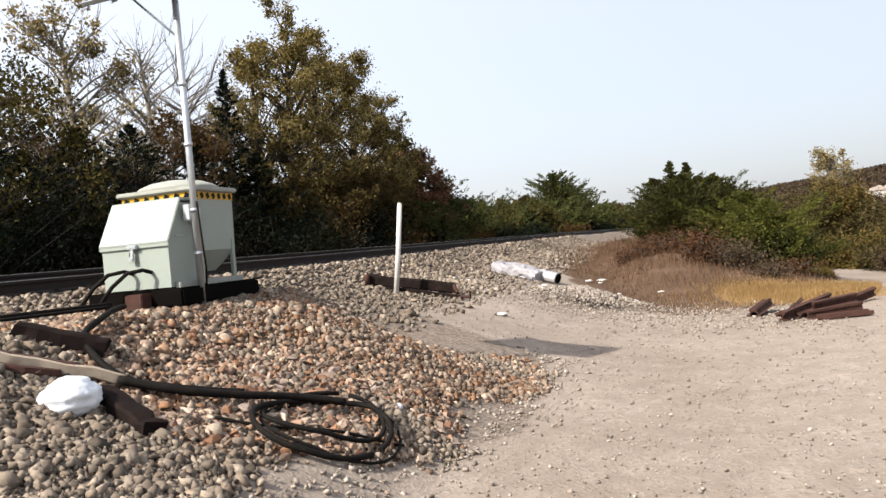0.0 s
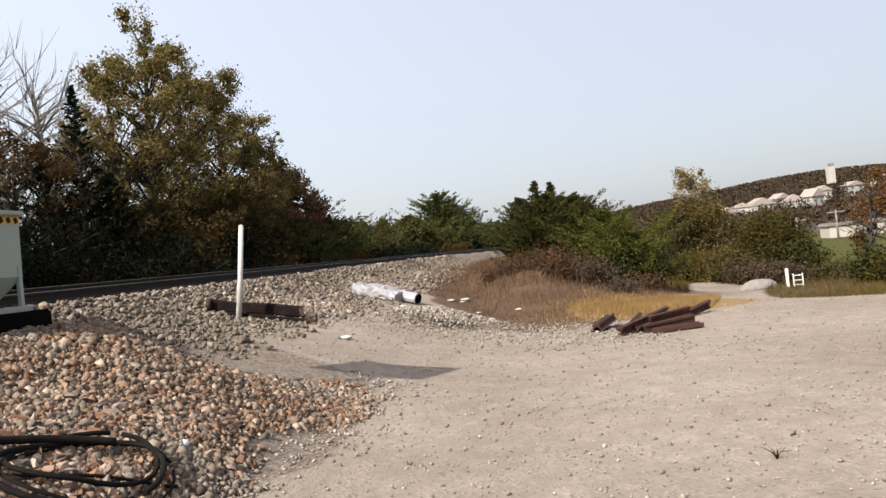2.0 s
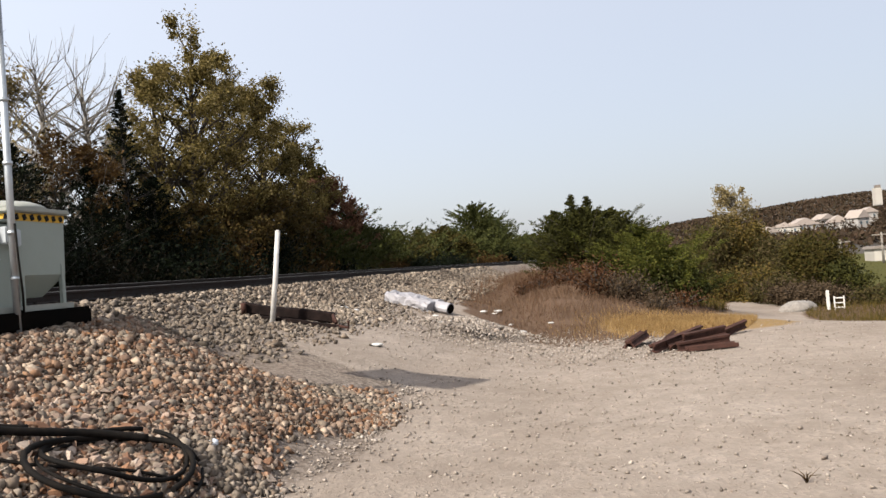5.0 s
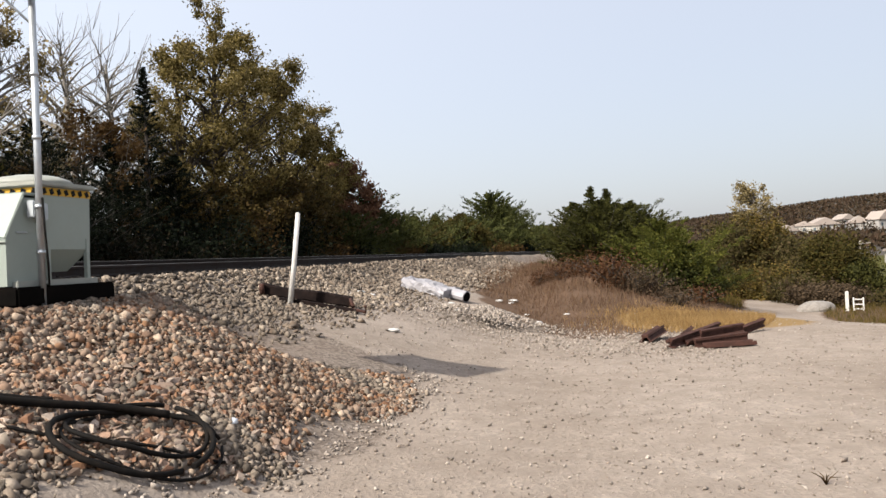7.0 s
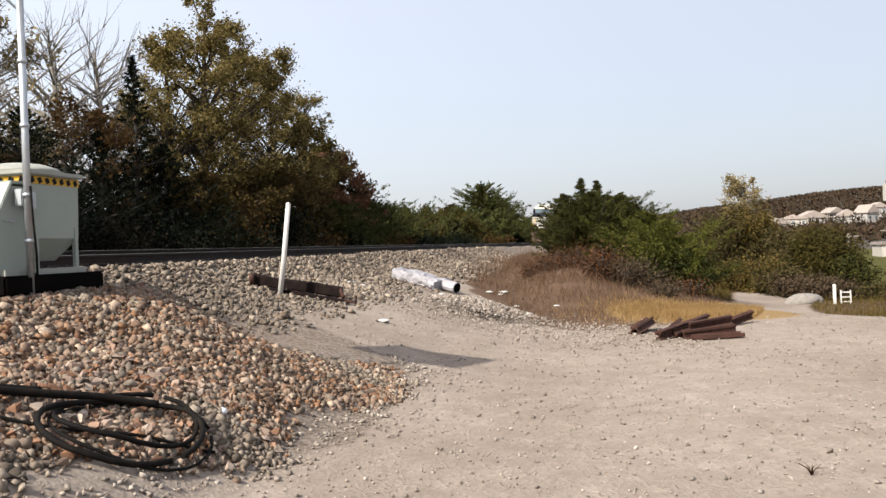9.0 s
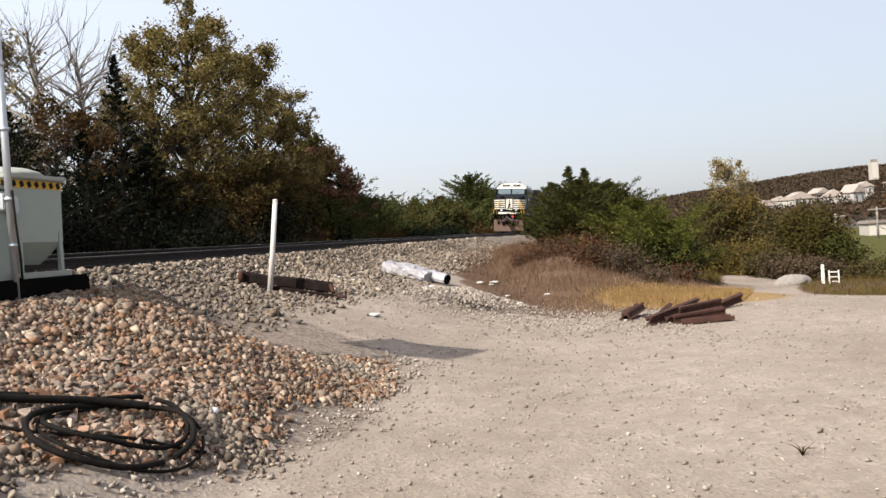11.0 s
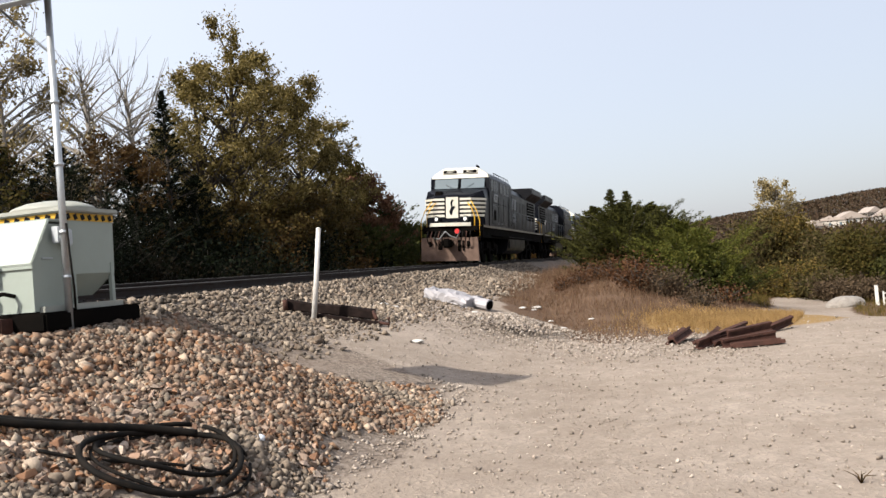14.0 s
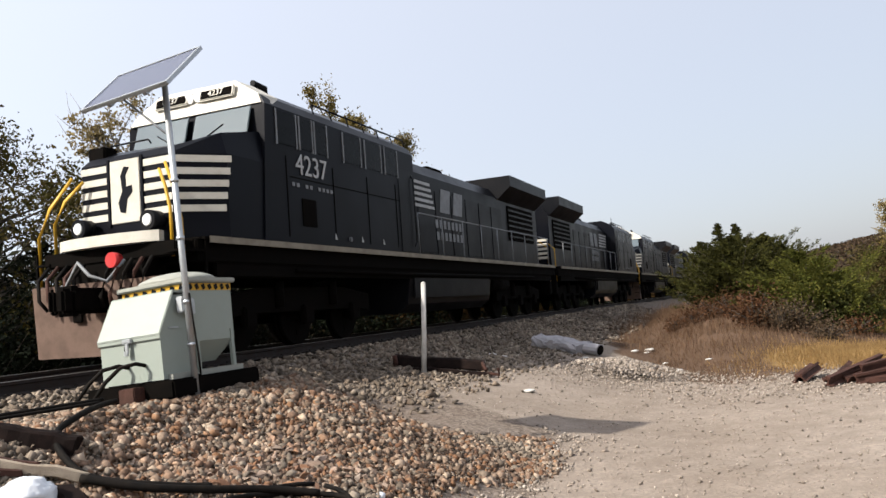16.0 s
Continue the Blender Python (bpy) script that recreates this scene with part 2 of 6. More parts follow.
M_GROUND = ground_material()
M_STONE = pieces("ballast_stone", [(0.0512, 0.0358, 0.0269), (0.192, 0.141, 0.11), (0.256, 0.192, 0.154), (0.205, 0.115, 0.0666), (0.115, 0.0614, 0.0384), (0.192, 0.141, 0.113), (0.384, 0.314, 0.256), (0.109, 0.0742, 0.0563), (0.243, 0.166, 0.123)], 0.92, "island", 0.5)
M_STONE_GREY = pieces("grey_stone", [(0.0462, 0.0393, 0.0336), (0.139, 0.116, 0.097), (0.197, 0.168, 0.143), (0.128, 0.0982, 0.0785), (0.289, 0.249, 0.213), (0.0867, 0.0739, 0.0636), (0.174, 0.141, 0.116)], 0.92, "island", 0.4)
M_STONE_ONE = pieces("single_stone", [(0.064, 0.0435, 0.0333), (0.192, 0.138, 0.105), (0.282, 0.211, 0.166), (0.243, 0.128, 0.0704), (0.128, 0.0678, 0.0422), (0.205, 0.154, 0.12), (0.397, 0.32, 0.256)], 0.92, "object")
M_PEBBLE = pieces("pebble", [(0.111, 0.091, 0.0741), (0.221, 0.185, 0.153), (0.286, 0.244, 0.205), (0.156, 0.127, 0.104), (0.364, 0.319, 0.273), (0.247, 0.195, 0.156)], 0.9, "island")
M_TIE = pieces("sleeper_wood", [(0.012, 0.01, 0.008), (0.024, 0.02, 0.016), (0.018, 0.0144, 0.012)], 0.85, "object", 0.0, 22.0, 0.5)
M_RAIL = painted("rail_steel", (0.014, 0.011, 0.01), 0.8, (0.04, 0.022, 0.014), 0.5, 8, 0.2)
M_RAILTOP = painted("rail_head", (0.35, 0.34, 0.33), 0.35, (0.14, 0.1, 0.07), 0.3, 8, 0.9)
M_RUST = painted("rusty_steel", (0.05, 0.019, 0.012), 0.85, (0.016, 0.009, 0.007), 0.7, 9, 0.2, 0.3)
M_TIMBER = painted("old_timber", (0.33, 0.27, 0.2), 0.9, (0.13, 0.0911, 0.0651), 0.7, 7, 0, 0.5)
M_DARKWOOD = painted("charred_timber", (0.009, 0.0065, 0.006), 0.95, (0.03, 0.019, 0.016), 0.5, 9, 0, 0.6, 0.04)
M_CAB = painted("pale_green_paint", (0.225, 0.255, 0.226), 0.42, (0.179, 0.19, 0.163), 0.25, 2.5)
M_CABTOP = painted("grey_lid", (0.248, 0.254, 0.223), 0.55, (0.155, 0.149, 0.124), 0.4, 4)
M_GALV = painted("galvanised_steel", (0.416, 0.44, 0.456), 0.42, (0.288, 0.296, 0.296), 0.5, 10, 0.75)
M_BLACK = painted("black_paint", (0.004, 0.0045, 0.006), 0.36, (0.015, 0.013, 0.012), 0.35, 1.2, 0, 0.05, 0.07)
M_LOCO = painted("locomotive_black", (0.003, 0.0036, 0.006), 0.34, (0.008, 0.0075, 0.007), 0.4, 0.9, 0, 0.02, 0.07)
# Grime colour sunk near black, with the shade under the locomotive put in.
M_UNDER = painted("grime_and_shade_black", (0.0022, 0.0019, 0.0016), 0.9, (0.008, 0.006, 0.005), 0.5, 4, 0, 0.05, 0.03)
M_WHITE = painted("cream_paint", (0.446, 0.428, 0.372), 0.5, (0.248, 0.205, 0.149), 0.4, 3)
M_LETTER = painted("light_lettering", (0.341, 0.347, 0.347), 0.5, (0.186, 0.174, 0.155), 0.3, 5)
M_DIM = painted("faded_lettering", (0.16, 0.168, 0.176), 0.5, (0.08, 0.08, 0.08), 0.4, 5)
M_YELLOW = painted("yellow_paint", (0.434, 0.248, 0.0124), 0.5, (0.186, 0.112, 0.031), 0.3, 6)
M_SILL = painted("sill_stripe", (0.198, 0.174, 0.13), 0.6, (0.0744, 0.0558, 0.0434), 0.6, 4)
M_PLOW = painted("dusty_plow", (0.11, 0.07, 0.052), 0.85, (0.045, 0.028, 0.022), 0.6, 3, 0, 0.2)
M_RUBBER = painted("black_rubber", (0.006, 0.0055, 0.005), 0.75, (0.035, 0.026, 0.02), 0.3, 12, 0, 0.05, 0.06)
M_RED = painted("red_metal", (0.4, 0.02, 0.02), 0.4, (0.2, 0.03, 0.03), 0.3, 6)
M_PLASTIC = painted("white_plastic_film", (0.6, 0.624, 0.656), 0.25, (0.4, 0.416, 0.44), 0.3, 8)
M_WRAP = painted("grey_sheeting", (0.26, 0.25, 0.26), 0.55, (0.16, 0.15, 0.15), 0.5, 3, 0, 0.2)
M_WHITEWASH = painted("white_post_paint", (0.446, 0.434, 0.409), 0.7, (0.217, 0.174, 0.136), 0.45, 9, 0, 0.2)
M_HOUSE = painted("house_wall", (0.34, 0.315, 0.275), 0.8, (0.279, 0.26, 0.236), 0.3, 0.3)
M_ROOF = painted("house_roof", (0.16, 0.135, 0.115), 0.85, (0.11, 0.095, 0.085), 0.4, 0.4)
M_LAMP = painted("lamp_glass", (0.6, 0.608, 0.6), 0.15, (0.4, 0.4, 0.4), 0.2, 5)
M_BARK = painted("bark", (0.045, 0.036, 0.028), 0.95, (0.02, 0.017, 0.014), 0.7, 6, 0, 0.8)
M_PALEBARK = painted("pale_bark", (0.186, 0.167, 0.143), 0.95, (0.0868, 0.0744, 0.062), 0.6, 6, 0, 0.6)


def glass_material():
    mat, nt, b = nodes_of("cab_glass", 0.06)
    # Base colour lifted to blue-grey for the sky mirrored in the windscreen.
    b.inputs["Base Color"].default_value = (0.07, 0.095, 0.11, 1)
    b.inputs["Specular IOR Level"].default_value = 0.6
    n = noise_tex(nt, 1.5, 3)
    nt.links.new(ramp(nt, n, [(0.3, (0.04,) * 3), (0.8, (0.14,) * 3)]), b.inputs["Roughness"])
    return mat


def solar_material():
    mat, nt, b = nodes_of("solar_cells", 0.22)
    tc = nt.nodes.new("ShaderNodeTexCoord")
    br = nt.nodes.new("ShaderNodeTexBrick")
    br.offset = 0.0
    for k, v in (("Scale", 1.0), ("Mortar Size", 0.006), ("Brick Width", 0.15), ("Row Height", 0.15)):
        br.inputs[k].default_value = v
    br.inputs["Color1"].default_value = br.inputs["Color2"].default_value = (0.05, 0.055, 0.085, 1)
    br.inputs["Mortar"].default_value = (0.09, 0.095, 0.12, 1)
    nt.links.new(tc.outputs["Object"], br.inputs["Vector"])
    nt.links.new(br.outputs["Color"], b.inputs["Base Color"])
    return mat


M_GLASS, M_SOLAR = glass_material(), solar_material()
M_SIDEGLASS = painted("dark_side_glass", (0.002, 0.0025, 0.003), 0.25, (0.006, 0.006, 0.006), 0.2, 2, 0, 0.0, 0.06)


def leaf(name, cols, translucent=0.3):
    return pieces(name, cols, 0.75, "island", 0.25, 8.0, 0.0, translucent)


L_YELLOW = leaf("yellowing_leaves", [(0.05, 0.044, 0.017), (0.11, 0.09, 0.03), (0.17, 0.135, 0.046), (0.27, 0.22, 0.1), (0.08, 0.066, 0.025)], 0.4)
# Cedar green sunk far down, with the shade among the trees in it.
L_CEDAR = leaf("shaded_cedar_foliage", [(0.00225, 0.00413, 0.00187), (0.00375, 0.00675, 0.00263), (0.00656, 0.0103, 0.00337), (0.00337, 0.00562, 0.00225)], 0.1)
L_PINE = leaf("pine_foliage", [(0.026, 0.034, 0.011), (0.044, 0.053, 0.016), (0.07, 0.075, 0.023), (0.035, 0.042, 0.013)], 0.15)
L_OLIVE = leaf("olive_leaves", [(0.026, 0.028, 0.008), (0.05, 0.046, 0.012), (0.075, 0.062, 0.017), (0.055, 0.04, 0.014)])
L_BROWN = leaf("brown_leaves", [(0.034, 0.02, 0.00875), (0.0595, 0.034, 0.0123), (0.0808, 0.048, 0.0175), (0.0425, 0.03, 0.0105)])
L_RED = leaf("russet_leaves", [(0.1, 0.052, 0.036), (0.15, 0.078, 0.05), (0.2, 0.115, 0.072)])
L_PALE = leaf("thin_pale_leaves", [(0.18, 0.152, 0.081), (0.26, 0.209, 0.108), (0.2, 0.171, 0.099)])
L_BRIGHT = leaf("bright_green_leaves", [(0.0378, 0.0486, 0.0108), (0.0675, 0.0783, 0.0149), (0.108, 0.108, 0.0243), (0.0486, 0.0567, 0.0135)])
L_BRUSH = leaf("dry_brush", [(0.035, 0.025, 0.015), (0.06, 0.043, 0.028), (0.085, 0.062, 0.042)], 0.15)
# Undergrowth leaves with the shade at the foot of the woods mixed in.
L_SCRUB_SHADE = leaf("shaded_undergrowth_leaves", [(0.006, 0.005, 0.0025), (0.011, 0.009, 0.004), (0.018, 0.013, 0.005)], 0.1)
L_SCRUB = leaf("olive_brown_leaves", [(0.03, 0.025, 0.009), (0.055, 0.042, 0.014), (0.09, 0.066, 0.022), (0.05, 0.03, 0.012)])
L_RUSSETWEED = leaf("russet_weeds", [(0.045, 0.02, 0.011), (0.075, 0.036, 0.018), (0.1, 0.055, 0.03)], 0.2)
L_ORANGE = leaf("orange_leaves", [(0.1, 0.045, 0.014), (0.16, 0.075, 0.022), (0.2, 0.1, 0.035)])
L_HEDGE = leaf("dull_hedge_leaves", [(0.035, 0.034, 0.013), (0.06, 0.054, 0.02), (0.085, 0.07, 0.028), (0.07, 0.05, 0.03)])
L_STRAW = leaf("dry_grass", [(0.07, 0.044, 0.028), (0.11, 0.072, 0.048), (0.15, 0.1, 0.07), (0.085, 0.046, 0.028)], 0.2)
L_GOLD = leaf("golden_grass", [(0.196, 0.123, 0.0525), (0.253, 0.168, 0.0735), (0.299, 0.207, 0.105)], 0.2)
L_BANK = leaf("bank_cedar_foliage", [(0.018, 0.021, 0.007), (0.034, 0.037, 0.01), (0.06, 0.06, 0.015), (0.026, 0.029, 0.009)], 0.1)
# Near black: the shade under the canopy is put into the leaf colour.
L_SHADE = leaf("wood_interior_shade", [(0.006, 0.008, 0.004), (0.012, 0.014, 0.006), (0.018, 0.016, 0.008)], 0.0)
L_AUTUMN = leaf("autumn_scrub_leaves", [(0.06, 0.052, 0.015), (0.1, 0.078, 0.022), (0.14, 0.1, 0.028), (0.085, 0.06, 0.026), (0.05, 0.055, 0.015)], 0.3)

# ---- ground, one sheet to the horizon ----
def axis(spans):
    out = []
    for a, b, step in spans:
        out += list(np.arange(a, b, step))
    return np.array(out + [spans[-1][1]])


def verge(x, y):
    """1 on the rough verges beyond the road, 0 on road and lane."""
    wob = wave(x, y, 1.1, 0.25, 3.0)
    far_side = y - np.interp(x, (-20, 8.0, 8.6, 9.4, 12, 20, 60), (400, 400, 17.2, 15.4, 13.2, 10.5, 4.0)) + wob
    lane = np.abs(x - np.interp(y, (14, 20, 25, 30, 60), (7.9, 8.9, 9.9, 11.0, 19.0))) - np.interp(y, (16, 19, 24, 40), (2.2, 1.6, 0.9, 0.8))
    return smooth(0.0, 0.9, far_side) * smooth(0.0, 0.8, lane + wob * 0.5) * smooth(6.5, 8.5, u_of(x, y)) * smooth(12, 13, y + (x > 10) * 20)


def build_ground():
    xs = axis([(-2600, -600, 200), (-600, -120, 60), (-120, -30, 6), (-30, -14, 1.0), (-14, 14, 0.22), (14, 34, 0.8), (34, 120, 5), (120, 700, 40), (700, 2600, 200)])
    ys = axis([(-1500, -300, 200), (-300, -40, 30), (-40, -4, 3), (-4, 26, 0.22), (26, 60, 0.6), (60, 150, 3), (150, 500, 20), (500, 3200, 150)])
    gx, gy = np.meshgrid(xs, ys)
    gz = height(gx, gy)
    nx, ny = len(xs), len(ys)
    verts = np.stack([gx, gy, gz], -1).reshape(-1, 3)
    i = np.arange(ny - 1)[:, None] * nx + np.arange(nx - 1)[None]
    faces = np.stack([i, i + 1, i + nx + 1, i + nx], -1).reshape(-1, 4)
    me = mesh_of("ground", verts.tolist(), faces.tolist(), M_GROUND, True)
    x, y = verts[:, 0], verts[:, 1]
    u = u_of(x, y)
    wob = wave(x, y, 1.1, 0.25, 3.0)
    edge = np.interp(y, (-20, 4.0, 5.5, 7, 9, 10.5, 12, 14, 18, 22, 30), (6.6, 5.6, 6.3, 7.0, 6.9, 6.6, 4.2, 3.2, 3.3, 3.3, 3.3))
    ball = smooth(0.5, -0.25, u - edge + wob * 0.3) * smooth(-3.6, -2.8, u)
    bank = smooth(1.14, 0.94, bank_r(x, y) + wob * 0.1) * smooth(2.2, 3.0, u)
    straw = smooth(1.0, 0.5, np.sqrt(((x - 6.2) / 2.8) ** 2 + ((y - 18.8) / 2.4) ** 2) + wob * 0.1)
    # the road swings off to the right, and a lane goes on behind the bank
    off = verge(x, y)
    field = off * smooth(38, 48, y) * smooth(14, 20, x)
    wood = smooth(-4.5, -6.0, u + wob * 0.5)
    beyond = smooth(36, 44, y) * smooth(3.0, 4.0, u) * (1 - field)
    dry = np.maximum(np.maximum(np.maximum(bank, beyond), off * (1 - field)) - straw * 0.6, 0)
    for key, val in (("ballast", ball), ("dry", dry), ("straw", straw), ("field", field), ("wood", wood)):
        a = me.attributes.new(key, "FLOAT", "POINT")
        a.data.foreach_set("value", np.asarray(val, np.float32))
    return tagged(new("ground", me), "pale dusty gravel road beside a stony railway embankment", "ground", kind="structure")


ground = build_ground()


# ---- the railway ----
def build_track():
    track = tagged(new("railway_track"), "single railway track with dark rails on wooden sleepers", "railway track", kind="structure")
    base = pose(*on_track(0, 0, RAIL_Z), 0, CANT, TURN_TRACK)
    track.matrix_basis = base
    head = [(-0.036, -0.004), (0.036, -0.004), (0.037, -0.04), (0.01, -0.055), (0.01, -0.145), (0.075, -0.165), (0.075, -0.18), (-0.075, -0.18), (-0.075, -0.165), (-0.01, -0.145), (-0.01, -0.055), (-0.037, -0.04)]
    for side in (1, -1):
        s = Shape()
        s.prism([(p[0] + side * 0.755, p[1]) for p in head], "y", -60, 330)
        rail = part("rail", s, M_RAIL, track, "dark rusty steel rail")
        s = Shape().box(side * 0.755, 135, -0.002, 0.05, 390, 0.004)
        part("running_band", s, M_RAILTOP, rail, "worn bright top of the rail")
    s = Shape()
    s.box(0, 0, -0.27, 2.6, 0.23, 0.18, 0.012)
    for side in (1, -1):
        s.box(side * 0.755, 0, -0.175, 0.36, 0.19, 0.02)
        for dx in (-0.11, 0.11):
            s.box(side * 0.755 + dx, 0.06, -0.155, 0.03, 0.04, 0.04)
    me = s.done("sleeper", M_TIE)
    rnd = random.Random(4)
    far = Shape()
    for k in range(460):
        v = -8 + k * 0.52
        if k < 230:
            part("sleeper", me, None, track, m=pose(rnd.uniform(-0.03, 0.03), v, rnd.uniform(-0.01, 0.01), 0, 0, rnd.uniform(-0.7, 0.7)))
        else:
            far.box(0, v, -0.27, 2.6, 0.23, 0.18)
    tagged(part("far_sleepers", far, M_TIE, track), kind="stuff")


build_track()


# ---- stones ----
def stone_mesh(name, seed, mat, flat=0.75):
    r = random.Random(seed)
    bm = bmesh.new()
    # a broken block: jittered corners, a few of them knocked off
    long_side = r.uniform(1.0, 1.35)
    for k in range(8):
        if r.random() < 0.36:
            continue
        c = [(1 if k >> i & 1 else -1) * r.uniform(0.25, 1.05) for i in range(3)]
        bm.verts.new((c[0] * long_side, c[1] * r.uniform(0.75, 1.0), c[2] * flat))
    bm.verts.new((r.uniform(-0.3, 0.3), r.uniform(-0.3, 0.3), flat * r.uniform(0.9, 1.15)))
    hull = bmesh.ops.convex_hull(bm, input=bm.verts[:])
    bmesh.ops.delete(bm, geom=[v for v in hull["geom_interior"] if isinstance(v, bmesh.types.BMVert)], context="VERTS")
    bmesh.ops.triangulate(bm, faces=bm.faces[:])
    bmesh.ops.recalc_face_normals(bm, faces=bm.faces[:])
    me = bpy.data.meshes.new(name)
    bm.to_mesh(me)
    bm.free()
    me.materials.append(mat)
    return me


def scatter(name, centres, sizes, mat, seed, flat=0.75, sink=0.15):
    """Many stones joined in one mesh."""
    g = np.random.default_rng(seed)
    kinds = [stone_mesh("stone_shape", 40 + seed + i, mat, flat) for i in range(6)]
    base = []
    for me in kinds:
        v = np.array([w.co[:] for w in me.vertices])
        f = np.array([p.vertices[:] for p in me.polygons])
        base.append((v, f))
    vs, fs, n0 = [], [], 0
    for (x, y, z), s in zip(centres, sizes):
        v, f = base[g.integers(0, 6)]
        q = Euler((g.uniform(-0.6, 0.6), g.uniform(-0.6, 0.6), g.uniform(0, 6.28))).to_matrix()
        w = (v * s * g.uniform(0.5, 1.5, 3)) @ np.array(q).T
        vs.append(w + (x, y, z + s * (flat - 2 * sink)))
        fs.append(f + n0)
        n0 += len(v)
    for me in kinds:
        bpy.data.meshes.remove(me)
    vs, fs = np.concatenate(vs), np.concatenate(fs)
    me = bpy.data.meshes.new(name)
    me.vertices.add(len(vs))
    me.vertices.foreach_set("co", vs.astype(np.float32).ravel())
    me.loops.add(len(fs) * 3)
    me.loops.foreach_set("vertex_index", fs.astype(np.int32).ravel())
    me.polygons.add(len(fs))
    me.polygons.foreach_set("loop_start", np.arange(0, len(fs) * 3, 3, dtype=np.int32))
    me.update(calc_edges=True)
    me.validate()
    me.materials.append(mat)
    return me


def mound_edge(y):
    """How far out from the track the stones of the mound lie."""
    return np.interp(y, (1.0, 3.0, 4.1, 5.0, 6.0, 7.4, 9.6, 10.3, 11.0), (6.05, 6.1, 6.2, 6.3, 6.45, 6.6, 6.75, 6.7, 6.2))


def mound_flank(u):
    """How far along the stones of the mound reach."""
    return np.interp(u, (3.0, 4.5, 5.2, 5.8, 6.8), (8.8, 8.9, 9.3, 10.0, 10.1)) + 0.2 * np.sin(u * 3)


def build_stones():
    g = np.random.default_rng(11)
    mound = tagged(new("gravel_mound"), "heaped mound of brown and grey crushed stones beside the track", "gravel mound", kind="structure")
    # mound near the camera
    n = 90000
    v, u = g.uniform(1.0, 11.3, n), g.uniform(3.0, 7.4, n)
    d, m = np.array((TS, 1.0)) / TN, np.array((1.0, -TS)) / TN
    p = np.array((TX, 0.0)) + np.outer(v, d) + np.outer(u, m)
    lip = mound_edge(p[:, 1]) + 0.25 * np.sin(p[:, 1] * 2.3) + g.normal(0, 0.1, n)
    keep = (u < lip) & (p[:, 1] < mound_flank(u)) & ~((p[:, 0] > -3.6) & (p[:, 0] < -2.5) & (p[:, 1] > 7.0) & (p[:, 1] < 8.1))
    p, u = p[keep], u[keep]
    z = height(p[:, 0], p[:, 1])
    size = np.clip(g.gamma(4.5, 0.0052, len(p)), 0.011, 0.052)
    grey = (p[:, 1] < 4.9 + 0.35 * np.sin(u * 2)) | (g.random(len(p)) < 0.22) | (wave(p[:, 0], p[:, 1], 0.7, 1.0, 5.0) > 1.0)
    one = np.zeros(len(p), bool)
    band = np.where((p[:, 1] < 7.0) & (p[:, 0] > -1.6) & ~grey)[0]
    one[band[np.argsort(-size[band])[:300]]] = True
    for key, mask, mat in (("grey_stones", grey & ~one, M_STONE_GREY), ("brown_stones", ~grey & ~one, M_STONE)):
        c = np.column_stack([p[mask], z[mask]])
        tagged(part(key, scatter(key, c, size[mask], mat, 3 + len(key)), None, mound), kind="stuff")
    kinds = [stone_mesh("stone", 90 + i, M_STONE_ONE) for i in range(8)]
    for k in np.where(one)[0]:
        s = float(size[k])
        ob = part("stone", kinds[int(g.integers(0, 8))], None, mound)
        ob.matrix_basis = Matrix.LocRotScale((p[k, 0], p[k, 1], z[k] + s * 0.5), Euler((g.uniform(-0.6, 0.6), g.uniform(-0.6, 0.6), g.uniform(0, 6.28))), (s, s * g.uniform(0.8, 1.2), s * g.uniform(0.8, 1.1)))
    # track ballast, its shoulder and the stony slope
    bed = tagged(new("track_ballast"), "grey crushed stone ballast along the railway track", "ballast", kind="structure")
    n = 44000
    v = 3 + 47 * g.random(n) ** 1.5
    u = np.where(g.random(n) < 0.8, 0.9 + 4.1 * g.random(n) ** 1.2, g.uniform(-2.2, 0.9, n))
    p = np.array((TX, 0.0)) + np.outer(v, d) + np.outer(u, m)
    thin = g.random(n) < np.interp(u, (2.6, 3.5, 5.0), (1.0, 0.8, 0.12))
    inside = (np.abs(u) < 0.68) | (u < 0)
    keep = (thin | (u < 2.6)) & ~((p[:, 1] < mound_flank(u)) & (u > 3.0)) & (np.abs(np.abs(u) - 0.755) > 0.1)
    keep &= ~((p[:, 0] > -3.6) & (p[:, 0] < -2.5) & (p[:, 1] > 7.0) & (p[:, 1] < 8.1))
    p, u, inside = p[keep], u[keep], inside[keep]
    z = height(p[:, 0], p[:, 1])
    z = np.where(np.abs(u) < 0.8, RAIL_Z - 0.24 - u * math.sin(radians(CANT)), np.where((u > 0.8) & (u < 1.6), RAIL_Z - 0.33, z))
    size = np.clip(g.normal(0.037, 0.012, len(p)), 0.015, 0.07) * np.interp(p[:, 1], (10, 40), (1, 1.5))
    size = np.where(np.abs(u) < 1.35, size * 0.8, size)
    tagged(part("ballast_stones", scatter("ballast_stones", np.column_stack([p, z]), size, M_STONE_GREY, 21), None, bed), kind="stuff")
    # small heap of spill beside the wrapped roll, loose stones and road grit

    c, s = [], []
    for _ in range(3000):
        a, r = g.uniform(0, 6.28), abs(g.normal(0, 0.55))
        x, y = 1.15 + r * math.cos(a) * 1.35, 17.2 + r * math.sin(a) * 1.2
        c.append((x, y, hz(x, y) + max(0, 0.36 - 0.3 * r)))
        s.append(g.uniform(0.014, 0.038))
    for _ in range(16000):
        y = 2.0 + 17 * g.random() ** 1.3
        x = g.uniform(-2, 3.5 + y * 0.55)
        uu = u_of(x, y)
        if uu > (mound_edge(y) if y < 11 else 2.6):
            c.append((x, y, hz(x, y)))
